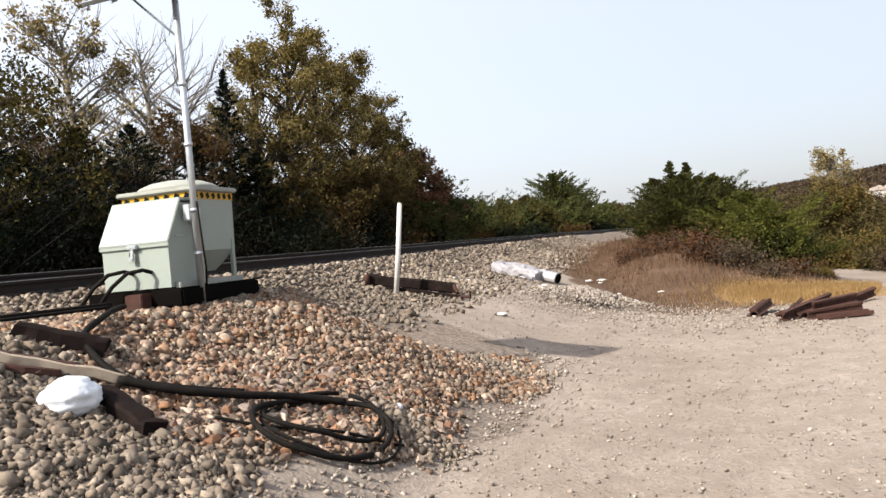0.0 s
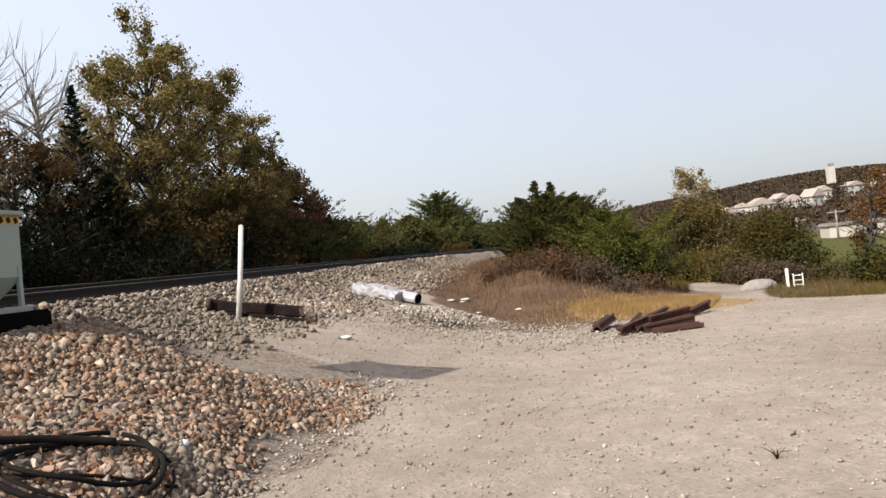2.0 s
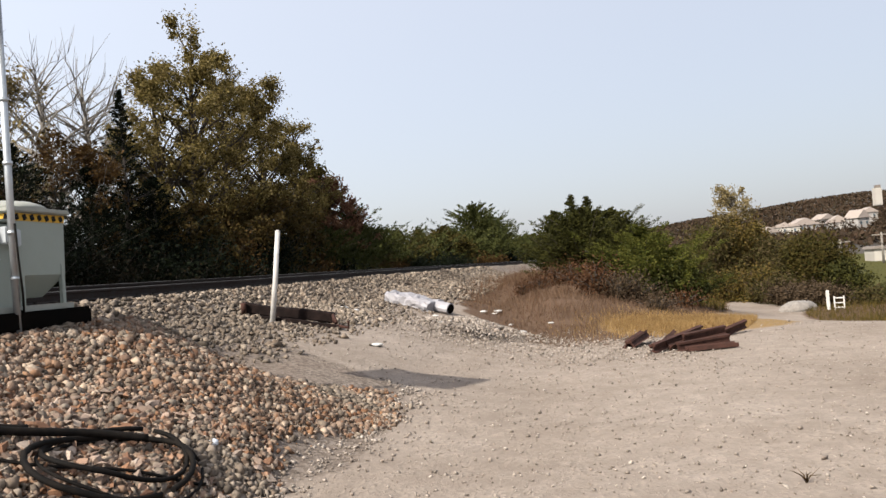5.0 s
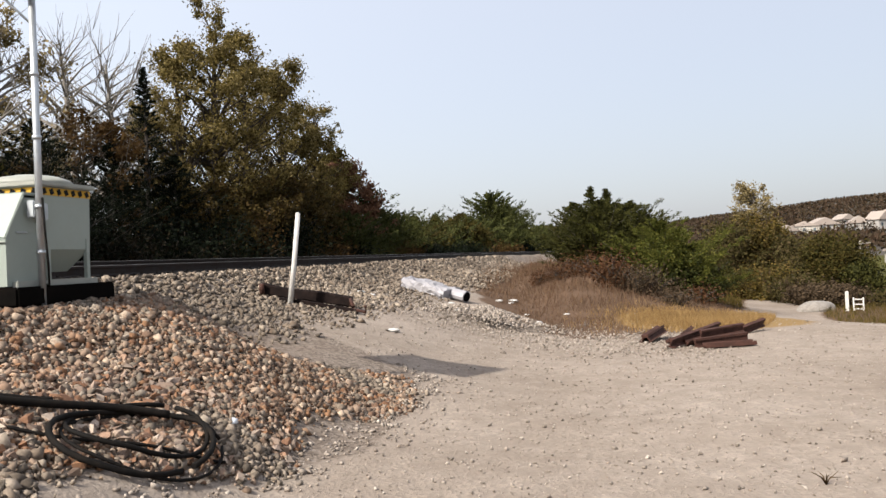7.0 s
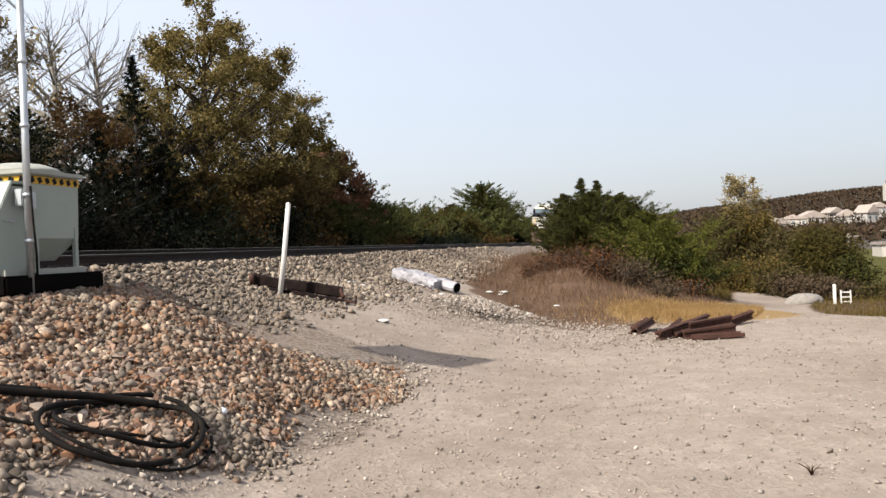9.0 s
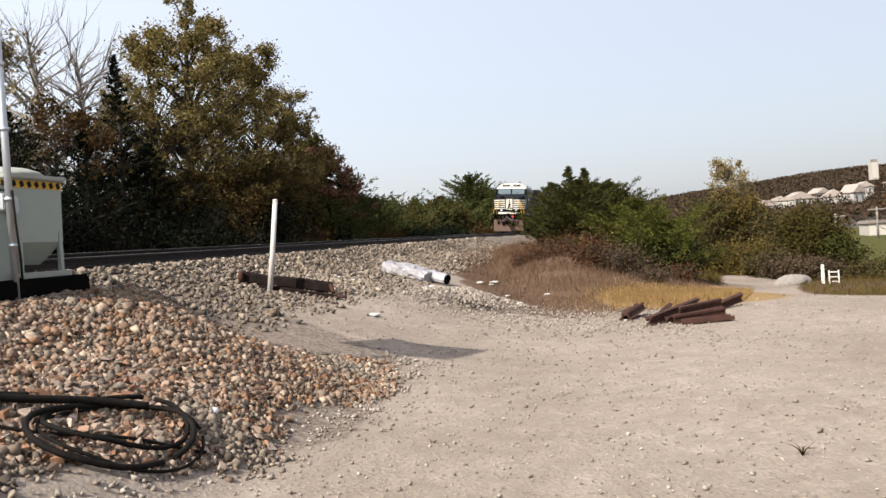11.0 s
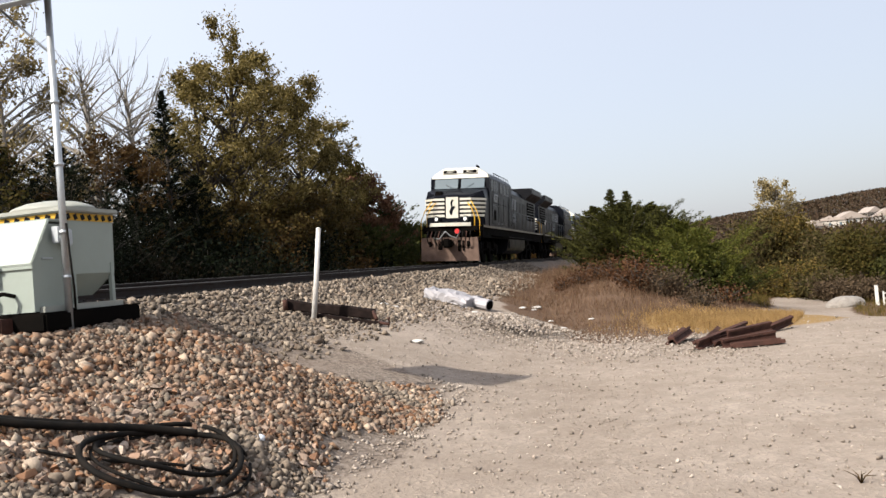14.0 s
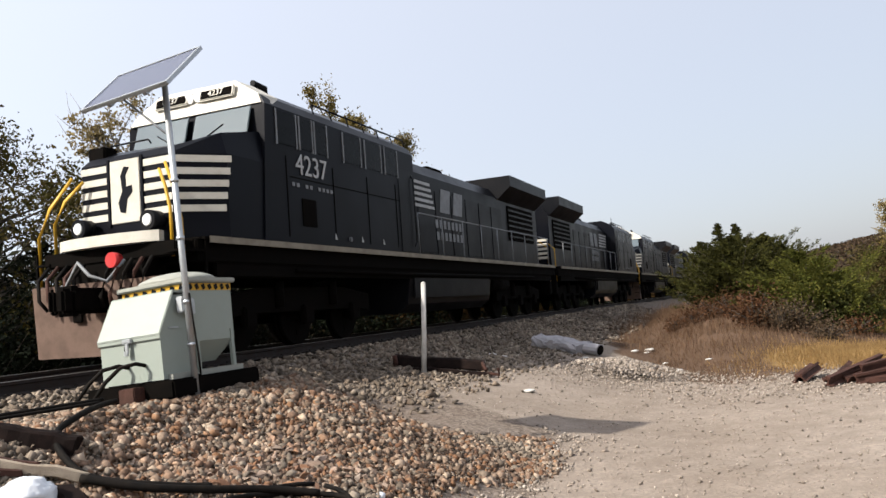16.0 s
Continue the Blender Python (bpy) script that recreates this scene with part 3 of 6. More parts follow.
            s.append(float(np.clip(abs(g.normal(0, 0.007)) + 0.004, 0.004, 0.035)))
    for _ in range(3600):
        x = g.uniform(-2.6, 5.2)
        y = 17.0 - 0.42 * x + g.normal(0, 1.3)
        c.append((x, y, hz(x, y)))
        s.append(g.uniform(0.008, 0.03))
    for _ in range(900):
        y = g.uniform(2.5, 11)
        uu = mound_edge(y) + abs(g.normal(0, 0.35))
        x = TX + TS * y + uu * TN
        c.append((x, y, hz(x, y)))
        s.append(g.uniform(0.008, 0.028))

    tagged(new("loose_stones", scatter("loose_stones", c, s, M_PEBBLE, 33)), "loose pale pebbles scattered over the dusty gravel road", "pebbles", kind="stuff")


build_stones()


# ---- trees ----
def leaf_cards(centres, size, g, along=None, slim=0.55):
    """Small four-cornered leaves at the centres, each turned its own way."""
    n = len(centres)
    a = g.normal(size=(n, 3)) if along is None else along + 0.45 * g.normal(size=(n, 3))
    a /= np.linalg.norm(a, axis=1)[:, None]
    b = np.cross(a, g.normal(size=(n, 3)))
    b /= np.linalg.norm(b, axis=1)[:, None] + 1e-9
    s = size * g.uniform(0.6, 1.4, n)[:, None]
    v = np.stack([centres - a * s, centres + b * s * slim, centres + a * s, centres - b * s * slim], 1).reshape(-1, 3)
    return v, np.arange(n * 4).reshape(-1, 4)


def quads(name, v, f, mat):
    me = bpy.data.meshes.new(name)
    me.vertices.add(len(v))
    me.vertices.foreach_set("co", np.asarray(v, np.float32).ravel())
    k = f.shape[1]
    me.loops.add(f.size)
    me.loops.foreach_set("vertex_index", f.astype(np.int32).ravel())
    me.polygons.add(len(f))
    me.polygons.foreach_set("loop_start", np.arange(0, f.size, k, dtype=np.int32))
    me.update(calc_edges=True)
    me.materials.append(mat)
    return me


def broadleaf(name, label, x, y, h, w, mat, seed, leaves=5000, size=0.16, bare=0.0, low=0.18, bark=None, top=1.0, group=""):
    """A broadleaved tree: trunk, forking limbs, and leaves in clumps at the limb ends."""
    g = np.random.default_rng(seed)
    z0 = hz(x, y) - 0.1
    tree = thing(name, label, "tree", pose(x, y, z0), group)
    s = Shape()
    r0 = 0.018 * h + 0.05
    tips = []
    lean = g.normal(0, 0.03, 2)

    def spine(t):
        return np.array((lean[0] * h * t + 0.15 * math.sin(3 * t + seed), lean[1] * h * t + 0.12 * math.cos(4 * t + seed), h * t))
    s.tube([spine(t) for t in np.linspace(0, 0.9, 8)], [r0 * (1 - 0.88 * t) for t in np.linspace(0, 0.9, 8)], 7)
    for k in range(int(26 + h * 3.0)):
        t = g.uniform(low, 0.88)
        a = k * 2.4 + g.normal(0, 0.3)
        reach = w * 0.5 * math.sin(math.pi * min(1, (t * 0.82 + 0.2)) ** 0.9) * g.uniform(0.6, 1.12) + 0.3
        p0 = spine(t)
        rise = h * (0.13 + 0.13 * g.random()) * (1.1 - t * 0.6)
        pts = [p0 + np.array((math.cos(a) * reach * q, math.sin(a) * reach * q, rise * q ** 0.8)) + g.normal(0, 0.06, 3) * q for q in (0, 0.35, 0.7, 1)]
        rr = r0 * 0.42 * (1 - t * 0.7)
        s.tube(pts, [rr, rr * 0.7, rr * 0.42, rr * 0.15], 5)
        tips += [pts[3], pts[2] * 0.6 + pts[3] * 0.4]
        if bare > 0:
            for _ in range(5):
                q = pts[int(g.integers(1, 4))]
                e = q + np.array((math.cos(a + g.normal(0, 0.8)) * reach * 0.4, math.sin(a + g.normal(0, 0.8)) * reach * 0.4, rise * g.uniform(0.3, 1.0)))
                s.tube([q, (q + e) / 2 + g.normal(0, 0.05, 3), e], [rr * 0.35, rr * 0.22, 0.006], 4)
        else:
            for _ in range(3):
                q0 = g.uniform(0.35, 0.95)
                q = p0 + (pts[3] - p0) * q0
                b2 = a + g.normal(0, 0.9)
                e = q + np.array((math.cos(b2), math.sin(b2), 0.8)) * reach * g.uniform(0.18, 0.42)
                s.tube([q, e], [rr * 0.3, 0.006], 4)
                tips.append(e)
    tips += [spine(t) + g.normal(0, 0.035 * w, 3) for t in np.linspace(0.72, 1.0, 9)]
    part("trunk", s, bark or M_BARK, tree)
    if leaves:
        tips = np.array(tips)
        clump = g.uniform(0.1, 0.3, len(tips)) * (w / 5) ** 0.6
        share = g.gamma(1.3, 1.0, len(tips)) * clump
        pick = g.choice(len(tips), leaves, p=share / share.sum())
        off = g.normal(size=(leaves, 3))
        off *= (clump[pick] * np.where(g.random(leaves) < 0.25, 3.2, 1.7) * g.random(leaves) ** 0.45 / np.linalg.norm(off, axis=1))[:, None] * (1, 1, 0.95)
        v, f = leaf_cards(tips[pick] + off, size, g)
        part("crown", quads("crown", v, f, mat), None, tree)
    return tree


def conifer(name, label, x, y, h, w, mat, seed, leaves=3500, size=0.13, ragged=0.25, group="", sharp=0.95):
    """A cedar or pine: straight trunk and tiers of boughs that carry the needles."""
    g = np.random.default_rng(seed)
    tree = thing(name, label, "tree", pose(x, y, hz(x, y) - 0.1), group)
    s = Shape()
    w = w * 1.25
    s.tube([(0, 0, 0), (0.05, 0, h * 0.5), (0, 0.03, h * 0.97)], [0.02 * h, 0.011 * h, 0.012], 6)
    cents, ways = [], []
    nb = int(80 + h * 18)
    for k in range(nb):
        t = (k + g.random()) / nb
        a = k * 2.4 + g.normal(0, 0.4)
        reach = (w * 0.5) * (1 - t) ** sharp * g.uniform(1 - ragged * 1.9, 1 + ragged) + 0.06
        z = h * (0.04 + 0.94 * t)
        lift = reach * g.uniform(0.25, 0.8)
        e = np.array((math.cos(a) * reach, math.sin(a) * reach, z + lift))
        p0 = np.array((0, 0, z))
        if k % 4 == 0:
            s.tube([p0, (p0 + e) / 2 - (0, 0, 0.05), e], [0.012 * h * (1 - t) * 0.5 + 0.01, 0.012, 0.005], 4)
        m = max(4, int(leaves / nb * (0.55 + 1.0 * (1 - t))))
        q = g.random(m) ** 0.6
        side = g.normal(0, 0.05 + 0.06 * reach, (m, 3)) * (1, 1, 0.6)
        cents.append(p0 + q[:, None] * (e - p0) + side * (0.35 + 0.65 * (1 - q[:, None])))
        way = (e - p0) / np.linalg.norm(e - p0)
        ways.append(np.tile(way, (m, 1)) + side * 1.5)
    part("trunk", s, M_BARK, tree)
    v, f = leaf_cards(np.concatenate(cents), size, g, np.concatenate(ways), 0.24)
    part("crown", quads("crown", v, f, mat), None, tree)
    return tree


def bush(name, label, x, y, h, w, mat, seed, leaves=1800, size=0.12, group="", category="bush"):
    """A many-stemmed shrub."""
    g = np.random.default_rng(seed)
    ob = thing(name, label, category, pose(x, y, hz(x, y) - 0.05), group)
    s = Shape()
    cents = []
    n = 16
    for k in range(n):
        a, lean = k * 2.4, g.uniform(0.1, 1.0)
        e = np.array((math.cos(a) * w * 0.5 * lean, math.sin(a) * w * 0.5 * lean, h * (1 - 0.45 * lean * lean) * g.uniform(0.8, 1.05)))
        s.tube([(0, 0, 0), e * (0.4, 0.4, 0.55), e], [0.02 + 0.004 * h, 0.015, 0.005], 4)
        m = leaves // n
        q = g.uniform(0.15, 1.05, m)[:, None]
        cents.append(q * e + g.normal(0, 0.09 + 0.055 * w, (m, 3)) * (1, 1, 0.8))
    part("stem", s, M_BARK, ob)
    v, f = leaf_cards(np.concatenate(cents), size, g)
    v[:, 2] = np.maximum(v[:, 2], 0.02)
    part("foliage", quads("foliage", v, f, mat), None, ob)
    return ob


def at_bearing(deg, d, eye=(2.07, 0.4)):
    return eye[0] + d * math.sin(radians(deg)), eye[1] + d * math.cos(radians(deg))


def behind_track(deg, back):
    """Where the bearing from the road crosses a line that lies `back` metres behind the track."""
    k = math.tan(radians(deg))
    c = TX - back * TN
    y = (2.07 - 0.4 * k - c) / (TS - k)
    return TX - back * TN + TS * y, y


def build_woods():
    def top_at(x, y, elev):
        return 1.76 + math.hypot(x - 2.07, y - 0.4) * math.tan(radians(elev)) - hz(x, y)
    rows = [
        # kind, bearing, metres behind the track, elevation of the top, width, leaves, label
        ("big", -22.7, 7.5, 17.9, 4.6, 12000, ""),
        ("big", -20.2, 8.2, 15.3, 3.6, 7000, ""),
        ("big", -17.7, 7.6, 14.3, 4.2, 9500, ""),
        ("big", -16.1, 8.0, 11.8, 3.4, 8000, ""),
        ("big", -25.0, 8.4, 15.6, 3.4, 7000, ""),
        ("cedar", -27.2, 7.0, 14.2, 2.6, 5200, "dark green cedar with a pointed top in the tree line"),
        ("cedar", -29.5, 6.5, 9.0, 4.0, 4600, "dark green cedar in the tree line"),
        ("cedar", -34.0, 6.5, 10.6, 5.0, 4800, "dark green cedar in the tree line"),
        ("cedar", -37.5, 6.3, 10.4, 5.0, 4800, "dark green cedar in the tree line"),
        ("cedar", -42.5, 6.5, 9.5, 5.5, 4600, "dark green cedar in the tree line"),
        ("cedar", -46.5, 6.5, 10.5, 5.5, 4500, "dark green cedar in the tree line"),
        ("cedar", -25.4, 6.2, 8.2, 4.2, 4600, "dark green cedar in the tree line"),
        ("scrubtree", -23.2, 5.8, 5.8, 3.2, 2600, "thin brownish tree at the foot of the tall tree"),
        ("scrubtree", -20.6, 5.8, 6.4, 3.2, 3000, "olive brown tree at the edge of the woods"),
        ("scrubtree", -18.2, 6.0, 6.6, 3.4, 3000, "olive brown tree at the edge of the woods"),
        ("scrubtree", -16.2, 6.0, 6.0, 3.0, 2600, "olive brown tree at the edge of the woods"),
        ("cedar", -21.8, 6.6, 5.2, 4.0, 3000, "low dark cedar under the tall tree"),
        ("cedar", -16.8, 6.6, 4.6, 4.0, 3000, "low dark cedar under the tall tree"),
        ("pine", -11.9, 6.5, 5.2, 3.8, 6000, "green pine at the edge of the woods"),
        ("pine", -13.7, 6.0, 3.6, 3.2, 5000, "green pine at the edge of the woods"),
        ("pine", -10.6, 7.0, 3.5, 4.0, 4000, "green pine at the edge of the woods"),
        ("pine", -9.7, 6.5, 3.3, 4.2, 4500, "green pine at the edge of the woods"),
        ("olive", -8.0, 6.8, 3.1, 4.0, 3000, "olive green broadleaved tree in the far tree line"),
        ("pine", -6.9, 7.5, 2.5, 4.6, 3500, "green pine at the edge of the woods"),
        ("olive", -6.0, 7.5, 2.3, 5.0, 3000, "olive green broadleaved tree in the far tree line"),
        ("olive", -5.1, 7.5, 2.9, 5.4, 4000, "olive green broadleaved tree in the far tree line"),
        ("pine", -4.2, 8.0, 2.6, 5.5, 4000, "green pine at the edge of the woods"),
        ("pine", -2.8, 8.0, 4.6, 7.0, 8000, "broad green pine close to the track"),
        ("pine", -1.7, 8.5, 3.7, 6.0, 6000, "broad green pine close to the track"),
        ("pine", -0.8, 9.0, 2.5, 6.5, 4000, "green pine close to the track"),
        ("pine", 0.2, 9.0, 1.7, 8.0, 4000, "green pine close to the track"),
        ("brownfar", 1.0, 9.0, 1.9, 8.0, 2600, "brownish tree where the track goes out of sight"),
        ("pine", 1.9, 9.0, 1.6, 9.0, 4000, "green pine close to the track"),
        ("russet", -13.3, 6.8, 7.0, 3.6, 5200, "russet autumn tree in the tree line"),
        ("dark", -14.8, 9.5, 8.4, 3.4, 3600, "dusky broadleaved tree in the tree line"),
        ("brown", -31.2, 7.5, 10.6, 4.5, 2600, "bare brownish tree in the tree line"),
        ("brown", -39.5, 11.0, 10.0, 7.0, 1400, "bare brownish tree in the tree line"),
        ("pale", -36.9, 12.0, 17.8, 6.0, 3600, "tall tree with thin pale leaves in the tree line"),
        ("bare", -31.5, 14.0, 16.3, 8.0, 0, "bare leafless tree in the tree line"),
        ("bare", -28.8, 15.0, 15.4, 7.0, 0, "bare leafless tree in the tree line"),
        ("olive", -45.5, 8.0, 16.5, 6.5, 5000, "tall olive green broadleaved tree in the tree line"),
        ("olive", -49.0, 8.0, 17.0, 8.0, 5000, "tall olive green broadleaved tree in the tree line"),
        ("cedar", -53.0, 6.5, 10.0, 6.0, 3000, "dark green cedar in the tree line"),
    ]
    for k, (kind, deg, back, elev, w, n, label) in enumerate(rows):
        x, y = behind_track(deg, back)
        h = top_at(x, y, elev)
        d = math.hypot(x - 2, y)
        sz = 0.0016 * d + 0.02
        n = int(n * 2.4)
        if kind == "big":
            broadleaf("tree", "tall tree with yellowing leaves rising above the tree line", x, y, h, w, L_YELLOW, 3 + k, n, 0.062, low=0.12)
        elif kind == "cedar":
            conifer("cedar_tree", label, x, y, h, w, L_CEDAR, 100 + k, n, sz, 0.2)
        elif kind == "pine":
            conifer("pine_tree", label, x, y, h, w * 1.35, L_PINE, 100 + k, n, sz * 1.1, 0.35, "", 0.62)
        elif kind == "bare":
            broadleaf("bare_tree", label, x, y, h, w, None, 100 + k, 0, bare=1, bark=M_PALEBARK)
        else:
            mat = {"olive": L_OLIVE, "russet": L_RED, "dark": L_OLIVE, "brown": L_BROWN, "pale": L_PALE, "scrubtree": L_SCRUB, "brownfar": L_BROWN}[kind]
            broadleaf("tree", label, x, y, h, w, mat, 100 + k, n, sz, low=0.05 if kind in ("scrubtree", "olive", "dark") else 0.18, bare=1 if kind in ("brown", "pale") else 0, bark=M_PALEBARK if kind == "pale" else M_BARK)
    # undergrowth along the foot of the woods; left of -22 degrees in shade-darkened leaf colours
    rnd = random.Random(8)
    for k in range(34):
        deg = -50 + k * 1.55 + rnd.uniform(-0.6, 0.6)
        x, y = behind_track(deg, rnd.uniform(4.6, 6.2))
        if y > 190:
            continue
        mat = rnd.choice([L_OLIVE, L_CEDAR, L_CEDAR, L_SCRUB, L_BROWN] if deg > -22 else [L_CEDAR, L_CEDAR, L_CEDAR, L_SCRUB_SHADE])
        word = {L_OLIVE: "olive green", L_BROWN: "brown autumn", L_CEDAR: "dark green", L_SCRUB: "olive brown", L_SCRUB_SHADE: "shade-toned brown"}[mat]
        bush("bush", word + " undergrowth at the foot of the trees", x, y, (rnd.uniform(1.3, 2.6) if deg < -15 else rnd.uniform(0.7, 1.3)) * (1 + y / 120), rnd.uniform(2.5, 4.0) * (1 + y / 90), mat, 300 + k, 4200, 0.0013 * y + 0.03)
    # a dense wood behind, which closes the gaps; canopy shade is in its leaf colour
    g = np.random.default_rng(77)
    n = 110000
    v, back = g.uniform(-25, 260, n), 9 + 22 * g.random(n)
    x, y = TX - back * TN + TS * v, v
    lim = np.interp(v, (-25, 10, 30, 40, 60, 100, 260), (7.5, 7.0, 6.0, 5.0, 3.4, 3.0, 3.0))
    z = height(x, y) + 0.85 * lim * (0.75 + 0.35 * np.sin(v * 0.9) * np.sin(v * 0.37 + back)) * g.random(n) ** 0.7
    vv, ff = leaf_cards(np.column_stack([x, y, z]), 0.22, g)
    tagged(new("far_woods", quads("far_woods", vv, ff, L_SHADE)), "dense wood behind the railway in shade-toned leaves", "woods", kind="stuff")


build_woods()


def build_right_side():
    spots = [
        # bearing, distance, elevation of the top, width: cedars on the bank
        (4.5, 30, 4.9, 2.4, L_BANK, 6000, "tall thin-topped green cedar on the dry grass bank"),
        (5.6, 30.5, 4.7, 2.4, L_BANK, 6000, "tall thin-topped green cedar on the dry grass bank"),
        (3.2, 29.5, 3.8, 1.6, L_BANK, 6000, "ragged green cedar on the dry grass bank"),
        (2.9, 30, 2.4, 1.8, L_BANK, 4000, "ragged green cedar on the dry grass bank"),
        (3.9, 28.5, 3.3, 2.6, L_BANK, 7000, "ragged green cedar on the dry grass bank"),
        (5.1, 28.5, 3.8, 3.2, L_BANK, 8000, "ragged green cedar on the dry grass bank"),
        (6.3, 29, 3.6, 3.0, L_BANK, 7000, "green cedar on the bank beside the road"),
        (7.2, 29, 3.6, 2.6, L_BANK, 7000, "green cedar on the bank beside the road"),
        (8.3, 28.5, 2.8, 2.8, L_BANK, 7000, "green cedar on the bank beside the road"),
        (9.2, 26.5, 2.1, 2.9, L_BRIGHT, 8000, "bright green cedar on the bank beside the road"),
        (10.1, 26, 1.4, 2.9, L_BRIGHT, 8000, "bright green cedar on the bank beside the road"),
        (11.0, 26, 0.2, 2.6, L_BRIGHT, 7000, "bright green cedar on the bank beside the road"),
        (12.0, 27, -1.3, 2.2, L_BANK, 5000, "low green cedar on the bank beside the road"),
    ]
    for k, (deg, d, elev, w, mat, n, label) in enumerate(spots):
        x, y = at_bearing(deg, d)
        h = 1.76 + d * math.tan(radians(elev)) - hz(x, y)
        conifer("cedar_tree", label, x, y, h, w, mat, 500 + k, int(n * (1.3 if elev > 4 else 2.4)), 0.055, 0.5, "cedars on the bank", 1.25 if elev > 4 else 0.8)
    for k, (deg, d, h, w, mat, n, label) in enumerate([
        (9.0, 25.0, 1.5, 2.0, L_BRIGHT, 1800, "bright green leafy bush on the bank"),
        (10.4, 25.5, 1.2, 2.2, L_PINE, 2200, "dark green bush beside the road"),
        (12.0, 26, 0.9, 1.6, L_PINE, 1400, "low dark green bush beside the road"),
        (5.9, 23.3, 1.15, 1.5, L_RUSSETWEED, 520, "russet dry shrub on the bank"),
        (7.4, 22.8, 0.85, 1.6, L_BRUSH, 420, "thin dry grey shrub on the bank"),
        (8.6, 23.3, 0.85, 1.5, L_BRUSH, 380, "thin dry grey shrub on the bank"),
        (4.4, 25.3, 0.8, 1.5, L_RUSSETWEED, 300, "brown dry shrub on the bank"),
        (3.0, 25.8, 0.65, 1.3, L_RUSSETWEED, 260, "low russet shrub on the bank"),
        (1.8, 25.3, 0.5, 1.1, L_RUSSETWEED, 220, "low russet shrub on the bank"),
        (0.6, 25.5, 0.4, 1.0, L_RUSSETWEED, 180, "low russet shrub on the bank"),
        (10.0, 21.8, 0.45, 1.6, L_BRUSH, 320, "low dry weeds at the foot of the bank"),
        (11.8, 24.0, 0.55, 1.5, L_RUSSETWEED, 260, "low dry weeds at the foot of the bank"),
        (13.2, 58, 4.4, 4.5, L_HEDGE, 3600, "brownish olive bushes beyond the road"),
        (14.3, 54, 4.6, 3.6, L_HEDGE, 3600, "brownish olive bushes beyond the road"),
        (15.3, 55, 5.6, 3.4, L_AUTUMN, 3800, "tall yellowing bush beyond the road"),
        (16.5, 56, 5.6, 3.4, L_AUTUMN, 3800, "tall yellowing bush beyond the road"),
        (17.6, 54, 4.0, 3.6, L_HEDGE, 3000, "brownish thicket beyond the road"),
        (18.7, 52, 3.3, 3.4, L_HEDGE, 2600, "brownish thicket beyond the road"),
        (20.0, 48, 3.5, 3.6, L_OLIVE, 4200, "rounded olive green bush beyond the road"),
        (21.1, 47, 3.2, 3.2, L_OLIVE, 3600, "rounded olive green bush beyond the road"),
        (22.1, 46, 1.9, 2.4, L_BANK, 2200, "dark green bush beyond the road"),
        (14.0, 41, 0.9, 2.6, L_HEDGE, 1500, "low brown scrub beside the lane"),
        (15.2, 39, 1.3, 3.0, L_AUTUMN, 1800, "low yellow green scrub beside the lane"),
        (16.6, 38, 1.5, 3.0, L_AUTUMN, 1800, "low yellow green scrub beside the lane"),
        (17.9, 36, 1.2, 2.6, L_HEDGE, 1500, "low brown scrub beside the road"),
        (18.8, 34, 0.9, 2.2, L_BRUSH, 1200, "low dry brush beside the road"),
        (20.9, 33, 0.8, 2.0, L_BRUSH, 1200, "low dry brush beside the road"),
        (23.6, 33, 0.6, 2.0, L_HEDGE, 1000, "low brown brush at the edge of the field"),
        (26.0, 30, 1.3, 1.6, L_BANK, 1200, "green bush at the edge of the field"),
        (27.6, 29, 1.0, 1.6, L_OLIVE, 1200, "olive bush at the edge of the field"),
        (29.5, 44, 4.2, 4.0, L_RED, 2600, "russet autumn bush at the edge of the field"),
        (31.5, 38, 2.2, 3.5, L_BROWN, 2600, "brown bush at the edge of the field"),
    ]):
        x, y = at_bearing(deg, d)
        bush("bush", label, x, y, h, w, mat, 700 + k, n * 3, (0.0015 if n > 500 else 0.0012) * d + 0.008)
    x, y = at_bearing(15.9, 58)
    h = 1.76 + 58 * math.tan(radians(4.35)) - hz(x, y)
    broadleaf("slender_tree", "slender tree with a thin pale crown beyond the road", x, y, h, 3.0, L_PALE, 41, 7000, 0.075, low=0.3, bark=M_PALEBARK)
    x, y = at_bearing(27.6, 60)
    broadleaf("tree", "russet autumn tree beyond the field", x, y, 6.5, 5.0, L_ORANGE, 43, 12000, 0.085, low=0.05)
    x, y = at_bearing(26.0, 58)
    broadleaf("bare_tree", "bare pale tree beside the field", x, y, 5.2, 3.0, None, 44, 0, bare=1, bark=M_BARK)


build_right_side()


